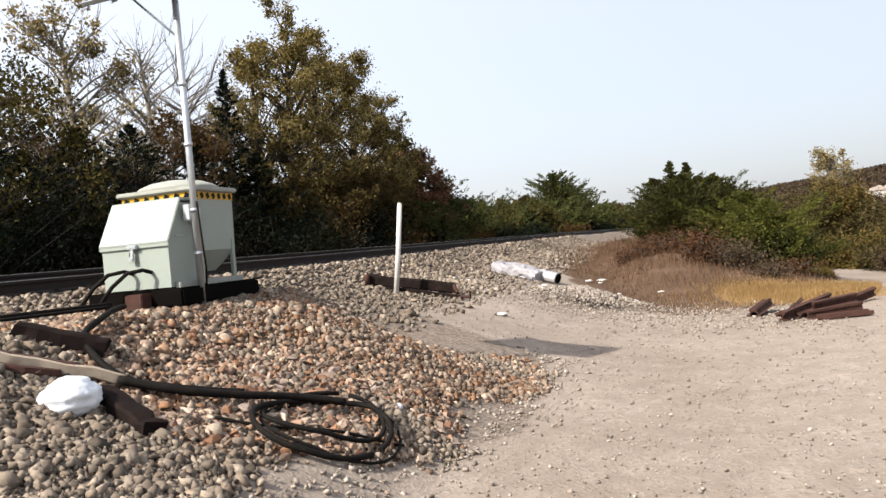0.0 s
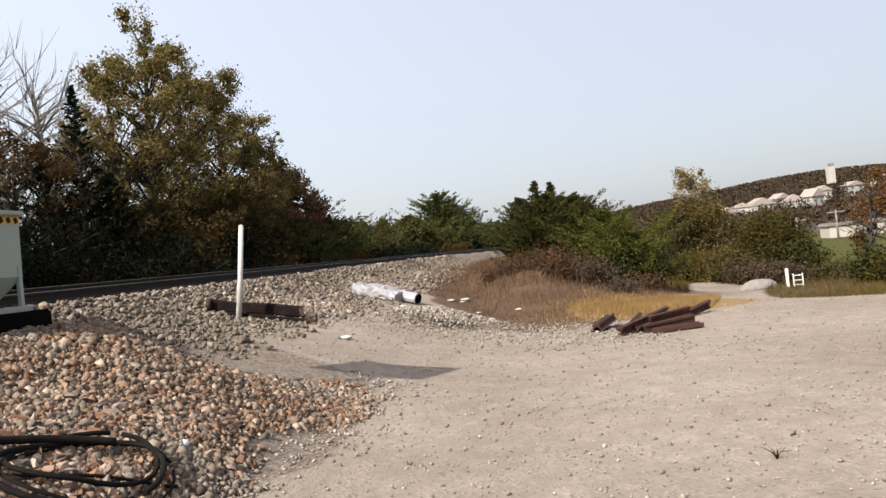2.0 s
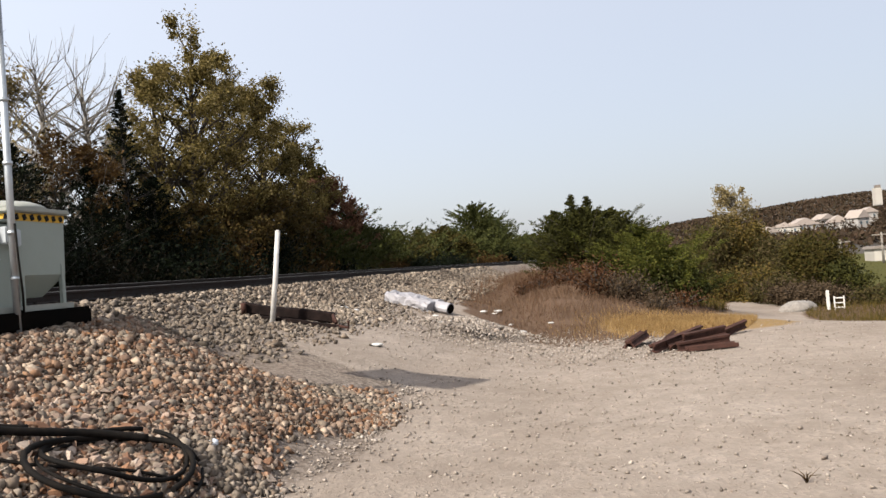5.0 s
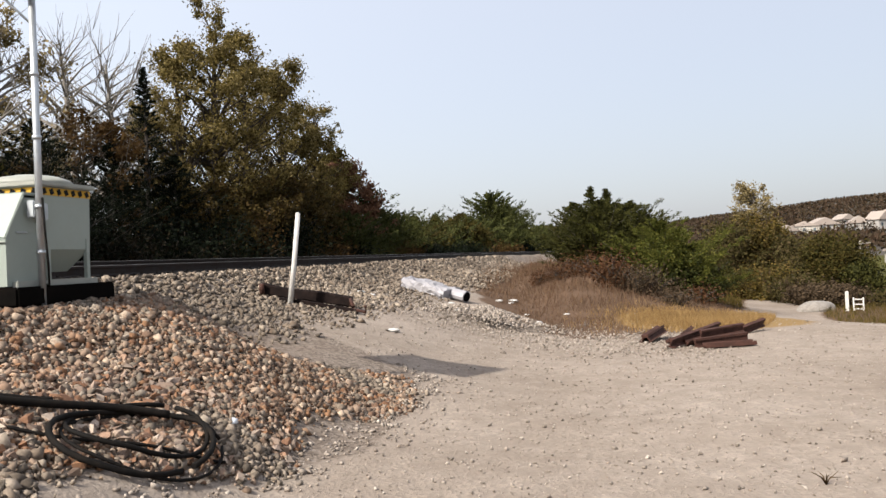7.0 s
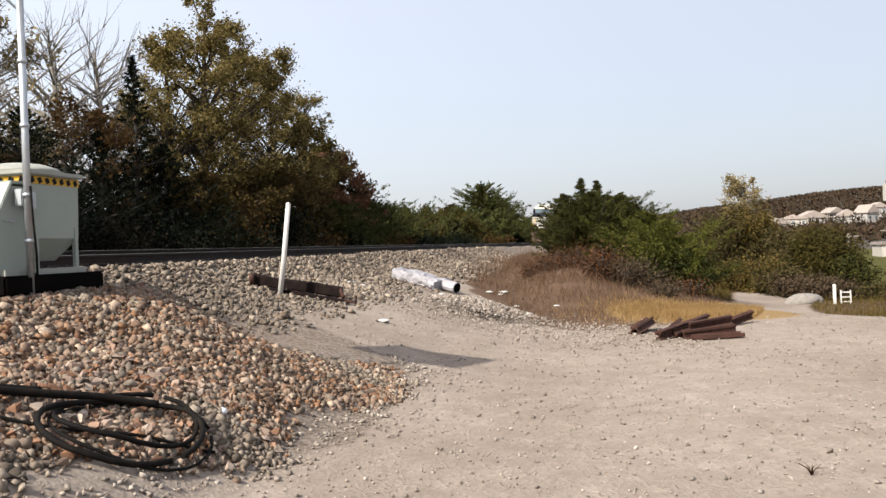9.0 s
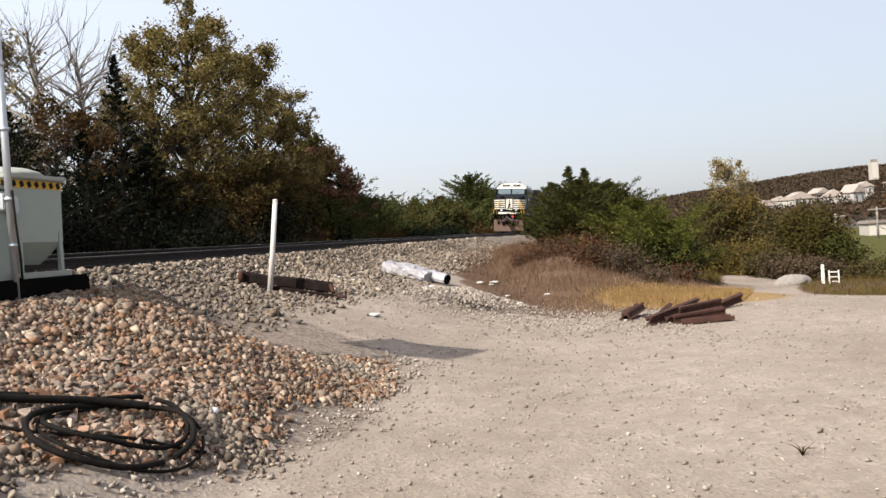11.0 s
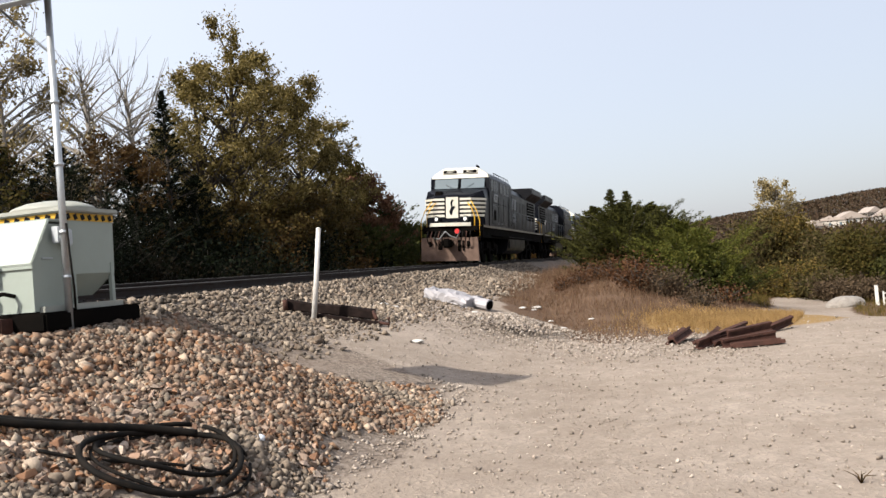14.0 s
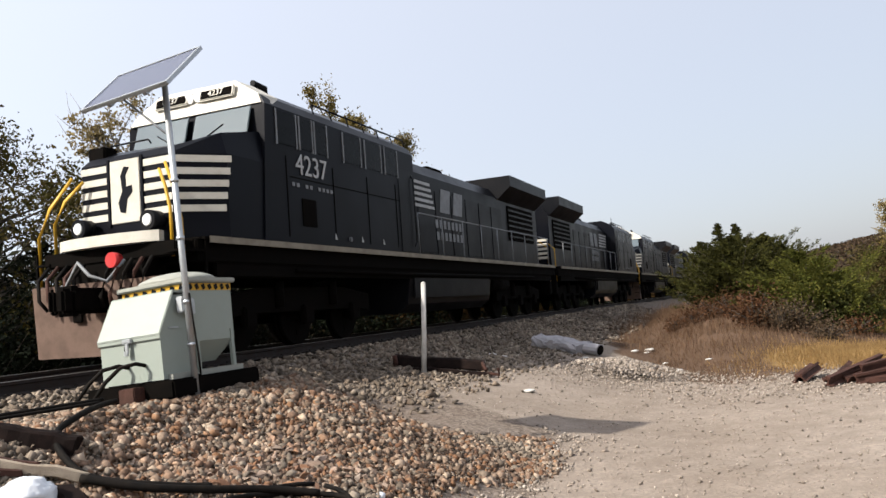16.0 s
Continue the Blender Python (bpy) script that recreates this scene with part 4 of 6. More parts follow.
def build_grass():
    """Dry grass on the bank, golden tufts at its foot, verges by the road."""
    g = np.random.default_rng(5)

    def blades(name, label, x, y, h, mat):
        n = len(x)
        z = height(x, y)
        a = g.uniform(0, 6.28, n)
        w = 0.005 + 0.005 * g.random(n)
        lean = g.normal(0, 0.28, (n, 2)) * h[:, None]
        root = np.column_stack([x, y, z - 0.03])
        side = np.column_stack([np.cos(a) * w, np.sin(a) * w, np.zeros(n)])
        tip = root + np.column_stack([lean, h])
        v = np.stack([root - side, root + side, tip + side * 0.25, tip - side * 0.25], 1).reshape(-1, 3)
        tagged(new(name, quads(name, v, np.arange(n * 4).reshape(-1, 4), mat)), label, "grass", kind="stuff")
    n = 90000
    x, y = g.uniform(-2.5, 10, n), 17.5 + 24 * g.random(n) ** 1.2
    r = bank_r(x, y)
    keep = (r < 1.02 + wave(x, y, 0.8, 0.06)) & (u_of(x, y) > 3.0) & (wave(x, y, 0.6, 1.0, 2.0) > -0.75) & (((x - 6.2) / 2.3) ** 2 + ((y - 18.6) / 1.9) ** 2 > 1)
    x, y = x[keep], y[keep]
    blades("dry_grass", "brown dry grass on the bank beside the track", x, y, g.gamma(2.2, 0.055, len(x)).clip(0.03, 0.5) * np.interp(r[keep], (0.5, 1.0), (1.5, 0.45)), L_STRAW)
    n = 26000
    x, y = g.normal(6.2, 1.1, n), g.normal(18.9, 1.0, n)
    keep = (y > 16.6) & (bank_r(x, y) < 1.16)
    blades("golden_grass", "pale golden grass at the foot of the bank", x[keep], y[keep], g.uniform(0.03, 0.16, keep.sum()), L_GOLD)
    n = 60000
    d, deg = 14 + 42 * g.random(n), g.uniform(12, 36, n)
    x, y = 2.07 + d * np.sin(np.radians(deg)), 0.4 + d * np.cos(np.radians(deg))
    keep = (verge(x, y) > 0.6) & ~((y > 40) & (x > 17)) & (bank_r(x, y) > 1)
    blades("verge_grass", "rough brown and green verge grass along the road", x[keep], y[keep], g.uniform(0.06, 0.3, keep.sum()), L_AUTUMN)


build_grass()


# ---- the train ----
LOCO_LENGTH = 22.4


def wheelset_mesh():
    s = Shape()
    s.tube([(-0.9, 0, 0), (0.9, 0, 0)], 0.09, 10)
    for side in (1, -1):
        s.tube([(side * 0.69, 0, 0), (side * 0.715, 0, 0)], 0.565, 28)
        s.tube([(side * 0.7, 0, 0), (side * 0.83, 0, 0)], [0.53, 0.525], 28)
        for k in range(4):
            a = k * math.pi / 2
            s.box(side * 0.835, 0.3 * math.cos(a), 0.3 * math.sin(a), 0.02, 0.12, 0.12, 0.02)
    return s.done("wheelset", M_UNDER)


def text_mesh(words, size, mat, depth=0.004):
    cu = bpy.data.curves.new("lettering", "FONT")
    cu.body, cu.size, cu.extrude, cu.align_x, cu.align_y = words, size, depth, "CENTER", "CENTER"
    tmp = new("lettering", cu)
    me = bpy.data.meshes.new_from_object(tmp)
    bpy.data.objects.remove(tmp)
    me.materials.clear()
    me.materials.append(mat)
    return me


def build_locomotive():
    loco = thing("locomotive", "black freight locomotive with white nose stripes and yellow handrails", "locomotive", group="locomotives of the train")
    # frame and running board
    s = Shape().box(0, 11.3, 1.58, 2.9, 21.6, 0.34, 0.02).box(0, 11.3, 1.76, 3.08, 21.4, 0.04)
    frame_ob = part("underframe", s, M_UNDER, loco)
    for side in (1, -1):
        part("sill_stripe", Shape().box(side * 1.548, 11.3, 1.74, 0.012, 21.2, 0.1), M_SILL, frame_ob, "dusty cream stripe along the sill")
    # nose
    def plan(z_front, z_back, inset=0.0):
        return [(-0.95 + inset, 0.95 + inset, z_front), (0.95 - inset, 0.95 + inset, z_front), (1.52 - inset, 1.6, (z_front + z_back) / 2 if z_front != z_back else z_front), (1.52 - inset, 2.75, z_back), (-1.52 + inset, 2.75, z_back), (-1.52 + inset, 1.6, (z_front + z_back) / 2 if z_front != z_back else z_front)]
    nose = part("nose", Shape().loft([plan(1.78, 1.78), plan(3.1, 3.1), plan(3.22, 3.66, 0.1)]), M_LOCO, loco)
    for k in range(5):
        z = 2.2 + k * 0.19
        for side in (1, -1):
            part("nose_stripe", Shape().box(side * 0.67, 0.943, z + 0.05, 0.56, 0.014, 0.105), M_WHITE, nose)
            a = math.atan2(0.65, 0.57)
            ln = 0.8 + 0.03 * k
            m = pose(0, 0, 0, 0, 0, math.degrees(a) * side)
            cx, cy = 0.95 + math.cos(a) * (ln / 2 + 0.02), 0.95 + math.sin(a) * (ln / 2 + 0.02)
            part("corner_stripe", Shape().box(side * (cx + 0.008), cy - 0.008, z + 0.05, ln, 0.014, 0.105, 0, m), M_WHITE, nose)
    door = part("nose_door", Shape().box(0, 0.94, 2.62, 0.62, 0.03, 0.98, 0.008), M_WHITE, nose, "cream nose door panel with a dark emblem")
    part("emblem", Shape().prism([(-0.1, 2.3), (0.0, 2.28), (0.05, 2.5), (0.16, 2.6), (0.15, 2.7), (0.03, 2.68), (0.02, 2.86), (0.1, 2.98), (0.0, 3.0), (-0.08, 2.86), (-0.05, 2.62), (-0.14, 2.45)], "y", 0.915, 0.926), M_LOCO, door, "plain dark emblem")
    for side in (1, -1):
        part("door_edge", Shape().box(side * 0.35, 0.935, 2.62, 0.06, 0.035, 1.05, 0.006), M_LOCO, nose)
    part("nose_hatch", Shape().box(-0.72, 1.2, 3.26, 0.36, 0.3, 0.3, 0.02), M_UNDER, nose)
    part("nose_grab_rail", Shape().tube([(-0.3, 1.0, 3.3), (-0.28, 0.96, 3.36), (0.5, 0.96, 3.36), (0.52, 1.0, 3.3)], 0.015, 6), M_BLACK, nose)
    # cab and the tall compartment behind it
    sec = [(-1.55, 1.78), (1.55, 1.78), (1.55, 4.12), (1.42, 4.3), (0.85, 4.62), (-0.85, 4.62), (-1.42, 4.3), (-1.55, 4.12)]
    def ring(y, dz=0.0, rake=0.0):
        return [(x, y + max(0, z - 3.55) * rake, z + (dz if z > 4.2 else 0)) for x, z in sec]
    cab = part("cab", Shape().loft([ring(2.15, 0, 0.32), ring(2.6, 0.0, 0.0), ring(8.5)]), M_LOCO, loco)
    part("brow", Shape().loft([[(-1.5, 2.31, 4.14), (1.5, 2.31, 4.14), (1.4, 2.37, 4.32), (0.86, 2.47, 4.65), (-0.86, 2.47, 4.65), (-1.4, 2.37, 4.32)], [(-1.53, 2.95, 4.16), (1.53, 2.62, 4.16), (1.43, 2.95, 4.33), (0.87, 3.0, 4.66), (-0.87, 3.0, 4.66), (-1.43, 2.95, 4.33)]]), M_WHITE, cab, "cream painted brow over the windscreen")
    rake = pose(0, 0, 0, -17.5)
    for side in (1, -1):
        part("windscreen", Shape().box(side * 0.69, 2.215, 3.86, 1.22, 0.03, 0.5, 0.01, rake), M_GLASS, cab)
        board = part("number_board", Shape().box(side * 0.52, 2.36, 4.46, 0.78, 0.06, 0.22, 0.02, pose(0, 0, 0, -14)), M_WHITE, cab, "number board in the brow")
        part("board_face", Shape().box(side * 0.52, 2.325, 4.46, 0.7, 0.02, 0.15, 0.01, pose(0, 0, 0, -14)), M_UNDER, board)
        part("wiper", Shape().tube([(side * 0.35, 2.12, 3.63), (side * 0.75, 2.19, 3.85)], 0.012, 5), M_BLACK, cab)
        s = Shape()
        s.tube([(side * 0.1, 2.33, 4.46), (side * 0.1, 2.4, 4.47)], 0.1, 14)
        part("headlight", s, M_LAMP, cab)
        for y0, y1 in ((2.62, 3.3), (3.36, 3.85), (3.9, 4.4), (5.0, 5.8), (5.95, 6.75), (6.9, 7.6)):
            w = part("side_window", Shape().box(side * 1.553, (y0 + y1) / 2, 3.78, 0.02, y1 - y0, 0.58, 0.01), M_SIDEGLASS, cab)
            for yy in (y0 + 0.02, y1 - 0.02):
                part("window_frame", Shape().box(side * 1.556, yy, 3.78, 0.03, 0.035, 0.62), M_DIM, w)
        part("side_vent", Shape().box(side * 1.555, 3.6, 2.35, 0.02, 0.5, 0.5, 0.01), M_UNDER, cab)
        part("cab_door", Shape().box(side * 1.556, 7.95, 2.75, 0.02, 0.75, 1.9, 0.02), M_BLACK, cab)
        for y in (2.9, 4.55, 6.0, 7.4):
            part("seam", Shape().box(side * 1.555, y, 2.6, 0.01, 0.02, 1.4), M_UNDER, cab)
        s = Shape().tube([(side * 1.35, 4.2, 4.5), (side * 1.35, 8.4, 4.5)], 0.02, 6)
        for y in np.arange(4.2, 8.5, 0.7):
            s.tube([(side * 1.35, y, 4.5), (side * 1.4, y, 4.3)], 0.016, 5)
        part("roof_rail", s, M_BLACK, cab)
        for dz, ln in ((2.0, 0.07), (2.0, 0.07)):
            part("step_lamp", Shape().box(side * 1.57, 5.1, 1.95, 0.05, 0.08, 0.08, 0.01), M_DIM, cab)
    s = Shape().tube([(0.7, 3.6, 4.6), (0.7, 3.6, 4.78), (0.7, 3.2, 4.8)], 0.06, 10).box(-0.4, 4.4, 4.68, 0.8, 1.2, 0.12, 0.03).tube([(-0.9, 5.6, 4.6), (-0.9, 5.6, 5.0)], 0.015, 5)
    part("roof_gear", s, M_BLACK, cab)
    # long hood
    hsec = [(-1.02, 1.78), (1.02, 1.78), (1.02, 3.95), (0.75, 4.28), (-0.75, 4.28), (-1.02, 3.95)]
    hood = part("long_hood", Shape().loft([[(x, y, z) for x, z in hsec] for y in (8.5, 17.4)]), M_LOCO, loco)
    for side in (1, -1):
        for k in range(7):
            part("hood_door", Shape().box(side * 1.022, 9.15 + k * 1.2, 2.75, 0.03, 1.1, 1.7, 0.012), M_BLACK, hood)
        for k in range(5):
            part("hood_stripe", Shape().box(side * 1.043, 9.9 - k * 0.06, 3.12 + k * 0.15, 0.008, 2.0, 0.075), M_LETTER, hood)
        for y0 in (11.3, 12.3):
            part("hood_emblem", Shape().prism([(y0, 3.05), (y0 + 0.7, 3.05), (y0 + 0.85, 3.7), (y0 + 0.15, 3.7)], "x", side * 1.043 - 0.004, side * 1.043 + 0.004), M_DIM, hood, "plain slanted light emblem")
        for k, (ln, z) in enumerate(((1.9, 2.72), (2.1, 2.4))):
            for j in range(7):
                part("lettering_bar", Shape().box(side * 1.043, 11.0 + j * 0.3 + k * 0.05, z, 0.008, 0.17, 0.22), M_DIM, hood)
    part("exhaust_stack", Shape().box(0, 12.6, 4.36, 0.9, 1.1, 0.3, 0.04).box(0, 10.2, 4.34, 0.7, 0.9, 0.16, 0.03), M_UNDER, hood)
    rad = part("radiator_cab", Shape().loft([[(x, y, z) for x, z in hsec] for y in (17.4, 21.4)]), M_LOCO, loco)
    wsec = [(-1.02, 3.9), (1.02, 3.9), (1.54, 4.3), (1.54, 4.66), (-1.54, 4.66), (-1.54, 4.3)]
    part("radiator_wing", Shape().loft([[(x, y, z) for x, z in wsec] for y in (16.6, 21.3)]), M_BLACK, rad, "overhanging black radiator wing")
    for side in (1, -1):
        part("radiator_grille", Shape().box(side * 1.03, 19.2, 3.2, 0.04, 3.2, 1.2, 0.02), M_UNDER, rad)
        for k in range(5):
            part("rear_stripe", Shape().box(side * 0.52, 21.41, 2.2 + k * 0.18, 0.75, 0.014, 0.1), M_WHITE, rad)
    # walkway rails
    for side in (1, -1):
        s = Shape().tube([(side * 1.5, 8.7, 2.78), (side * 1.5, 21.2, 2.78)], 0.018, 6)
        for y in np.arange(8.7, 21.3, 1.55):
            s.tube([(side * 1.5, y, 1.76), (side * 1.5, y, 2.78)], 0.018, 6)
        part("walkway_rail", s, M_DIM, loco)
    # front end: platform, anti-climber, plow, coupler, hoses, ditch lamps, rails
    front = part("front_platform", Shape().box(0, 0.85, 1.62, 2.7, 0.7, 0.22, 0.02).box(0, 0.72, 1.25, 1.5, 0.5, 0.5, 0.02), M_UNDER, loco)
    arc = [(math.sin(a) * 1.15, 0.34 + (1 - math.cos(a)) * 0.35) for a in np.linspace(-1.1, 1.1, 13)]
    s = Shape()
    s.prism([(x, y) for x, y in arc] + [(x * 0.95, y + 0.16) for x, y in arc[::-1]], "z", 1.74, 1.9)
    part("anticlimber", s, M_WHITE, front, "cream edge of the front platform")
    s = Shape().loft([[(-1.45, 0.42, 0.14), (1.45, 0.42, 0.14), (1.45, 0.6, 0.14), (-1.45, 0.6, 0.14)], [(-1.4, 0.3, 1.22), (1.4, 0.3, 1.22), (1.4, 0.5, 1.22), (-1.4, 0.5, 1.22)]])
    plow = part("snow_plow", s, M_PLOW, front, "dusty brown plow plate under the nose")
    # near-black boxes on the plate stand in for the shade inside its slots
    for x, z, w, h in ((-0.95, 0.92, 0.16, 0.26), (0.95, 0.92, 0.16, 0.26), (-0.45, 0.85, 0.22, 0.4), (0.5, 0.85, 0.14, 0.55), (0.7, 0.85, 0.1, 0.5)):
        part("plow_slot_shade", Shape().box(x, 0.315, z, w, 0.04, h, 0.02), M_UNDER, plow)
    s = Shape().box(0, 0.1, 0.95, 0.34, 0.7, 0.36, 0.05).box(0, -0.25, 0.95, 0.42, 0.28, 0.42, 0.08).box(0.14, -0.42, 0.95, 0.12, 0.2, 0.34, 0.04).box(-0.15, -0.4, 0.95, 0.1, 0.12, 0.34, 0.04)
    part("coupler", s, M_UNDER, front)
    for side in (1, -1):
        for k, x in enumerate((0.3, 0.48, 0.66, 0.86, 1.05)):
            s = Shape().tube([(side * x, 0.34, 1.5), (side * (x + 0.03), 0.15, 1.3), (side * (x - 0.04), 0.1, 1.0), (side * (x - 0.1), 0.2, 0.85)], 0.03, 6)
            part("air_hose", s, M_RUST if k % 2 else M_RUBBER, front)
    part("brake_hose", Shape().tube([(-0.75, 0.3, 1.2), (-0.45, 0.1, 1.15), (-0.12, 0.05, 1.5), (0.1, 0.05, 1.3), (0.4, 0.1, 1.2), (0.55, 0.3, 1.5)], 0.028, 6), M_DIM, front)
    part("red_valve", Shape().tube([(0.42, 0.3, 1.5), (0.42, 0.16, 1.5)], 0.11, 14), M_RED, front, "red round valve")
    for side in (1, -1):
        s = Shape().tube([(side * 0.72, 0.62, 2.08), (side * 0.72, 0.86, 2.08)], 0.15, 16).box(side * 0.72, 0.75, 1.87, 0.12, 0.12, 0.2)
        lamp = part("ditch_lamp", s, M_BLACK, front)
        part("lens", Shape().tube([(side * 0.72, 0.6, 2.08), (side * 0.72, 0.63, 2.08)], [0.08, 0.1], 16), M_LAMP, lamp)
        for rail in (((1.48, 0.55, 1.05), (1.47, 0.52, 2.0), (1.3, 0.6, 2.45), (0.98, 0.78, 2.92)), ((1.2, 0.62, 1.5), (1.2, 0.6, 2.2), (1.05, 0.68, 2.55), (0.8, 0.84, 2.85))):
            part("handrail", Shape().tube([(side * x, y, z) for x, y, z in rail], 0.026, 7), M_YELLOW, front, "bright yellow handrail")
        s = Shape()
        for k in range(4):
            s.box(side * 1.36, 0.75, 0.55 + k * 0.34, 0.3, 0.55, 0.03)
        s.box(side * 1.5, 0.5, 1.1, 0.03, 0.04, 1.3).box(side * 1.5, 1.0, 1.1, 0.03, 0.04, 1.3)
        part("step_ladder", s, M_UNDER, front)
    # rear end
    s = Shape().box(0, 21.9, 1.2, 2.6, 0.3, 1.0, 0.03).box(0, 22.2, 0.95, 0.36, 0.6, 0.4, 0.05)
    part("rear_end", s, M_UNDER, loco)
    for side in (1, -1):
        part("rear_handrail", Shape().tube([(side * 1.3, 21.85, 1.2), (side * 1.3, 21.85, 2.5), (side * 1.0, 21.7, 2.75)], 0.022, 7), M_YELLOW, loco, "bright yellow handrail")
    for side in (1, -1):
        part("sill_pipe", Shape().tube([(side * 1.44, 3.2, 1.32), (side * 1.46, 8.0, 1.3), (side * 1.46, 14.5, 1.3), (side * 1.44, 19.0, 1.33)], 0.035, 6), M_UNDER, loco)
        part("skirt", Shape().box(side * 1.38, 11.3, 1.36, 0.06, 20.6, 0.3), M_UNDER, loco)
        for y in (4.5, 5.6, 6.6):
            part("marker_plate", Shape().prism([(y, 1.92), (y + 0.09, 1.92), (y + 0.02, 2.04)], "x", side * 1.552, side * 1.56), M_LETTER, loco)
        part("cab_grab_rail", Shape().tube([(side * 1.56, 8.3, 1.95), (side * 1.62, 8.3, 2.05), (side * 1.62, 8.3, 3.5), (side * 1.56, 8.3, 3.6)], 0.018, 6), M_BLACK, loco)
        for k in range(6):
            part("louvre", Shape().box(side * 1.055, 19.2, 2.75 + k * 0.18, 0.03, 3.1, 0.05), M_BLACK, loco)
        part("cab_panel_line", Shape().box(side * 1.556, 5.3, 2.95, 0.008, 4.6, 0.015), M_UNDER, loco)
    # fuel tank, air tanks, trucks
    s = Shape().prism([(-1.3, 0.62), (-1.0, 0.42), (1.0, 0.42), (1.3, 0.62), (1.42, 1.35), (-1.42, 1.35)], "y", 8.2, 14.2)
    part("fuel_tank", s, M_BLACK, loco, "dark fuel tank between the trucks")
    for side in (1, -1):
        part("air_tank", Shape().tube([(side * 1.15, 14.5, 1.1), (side * 1.15, 16.2, 1.1)], 0.24, 12), M_UNDER, loco)
        part("tank_plate", Shape().box(side * 1.4, 11.2, 1.0, 0.05, 5.6, 0.5, 0.02), M_BLACK, loco)
    axles = []
    wheel_me = wheelset_mesh()
    for y0 in (2.2, 16.4):
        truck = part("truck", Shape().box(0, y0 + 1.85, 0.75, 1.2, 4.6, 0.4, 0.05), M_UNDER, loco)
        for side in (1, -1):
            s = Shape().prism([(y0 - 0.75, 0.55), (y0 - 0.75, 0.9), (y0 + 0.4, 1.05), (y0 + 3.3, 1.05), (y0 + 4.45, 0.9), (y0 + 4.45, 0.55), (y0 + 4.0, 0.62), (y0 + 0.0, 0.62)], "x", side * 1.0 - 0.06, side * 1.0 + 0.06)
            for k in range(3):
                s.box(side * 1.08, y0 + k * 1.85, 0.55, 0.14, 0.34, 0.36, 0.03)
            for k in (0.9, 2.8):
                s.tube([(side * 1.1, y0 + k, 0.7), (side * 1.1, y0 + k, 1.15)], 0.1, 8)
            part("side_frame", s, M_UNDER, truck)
        for k in range(3):
            ax = part("wheelset", wheel_me, None, loco, m=pose(0, y0 + k * 1.85, 0.535))
            axles.append(ax)
    # the nose and front platform stand further out; all but the wheels is drawn to full height
    for o in loco.children_recursive:
        if o.name.startswith("wheelset"):
            continue
        p = o
        while p.parent is not loco:
            p = p.parent
        ahead = -0.35 if p in (nose, front) else 0.0
        o.data.transform(Matrix.Translation((0, ahead, 0)) @ Matrix.Diagonal((1, 1, 1.055, 1)))
    return loco


def add_numbers(loco):
    """The running number of the leading locomotive."""
    part("road_number", text_mesh("4237", 0.56, M_LETTER, 0.008), None, loco, "light grey running number", pose(1.565, 3.75, 3.36, 90, 0, 90))
    for k in range(10):
        if k not in (2, 5):
            part("small_lettering_bar", Shape().box(1.56, 3.1 + k * 0.15, 2.98, 0.006, 0.09, 0.07), M_DIM, loco)
    for side in (1, -1):
        part("board_number", text_mesh("4237", 0.17, M_WHITE), None, loco, "light number on the dark board", pose(side * 0.52, 2.308, 4.705, 76, 0, 0))


locomotive = build_locomotive()
train = [(locomotive, 0.0, False)]
for k, back in ((1, True), (2, False), (3, True)):
    train.append((copy_thing(locomotive, Matrix()), k * LOCO_LENGTH, back))
add_numbers(locomotive)


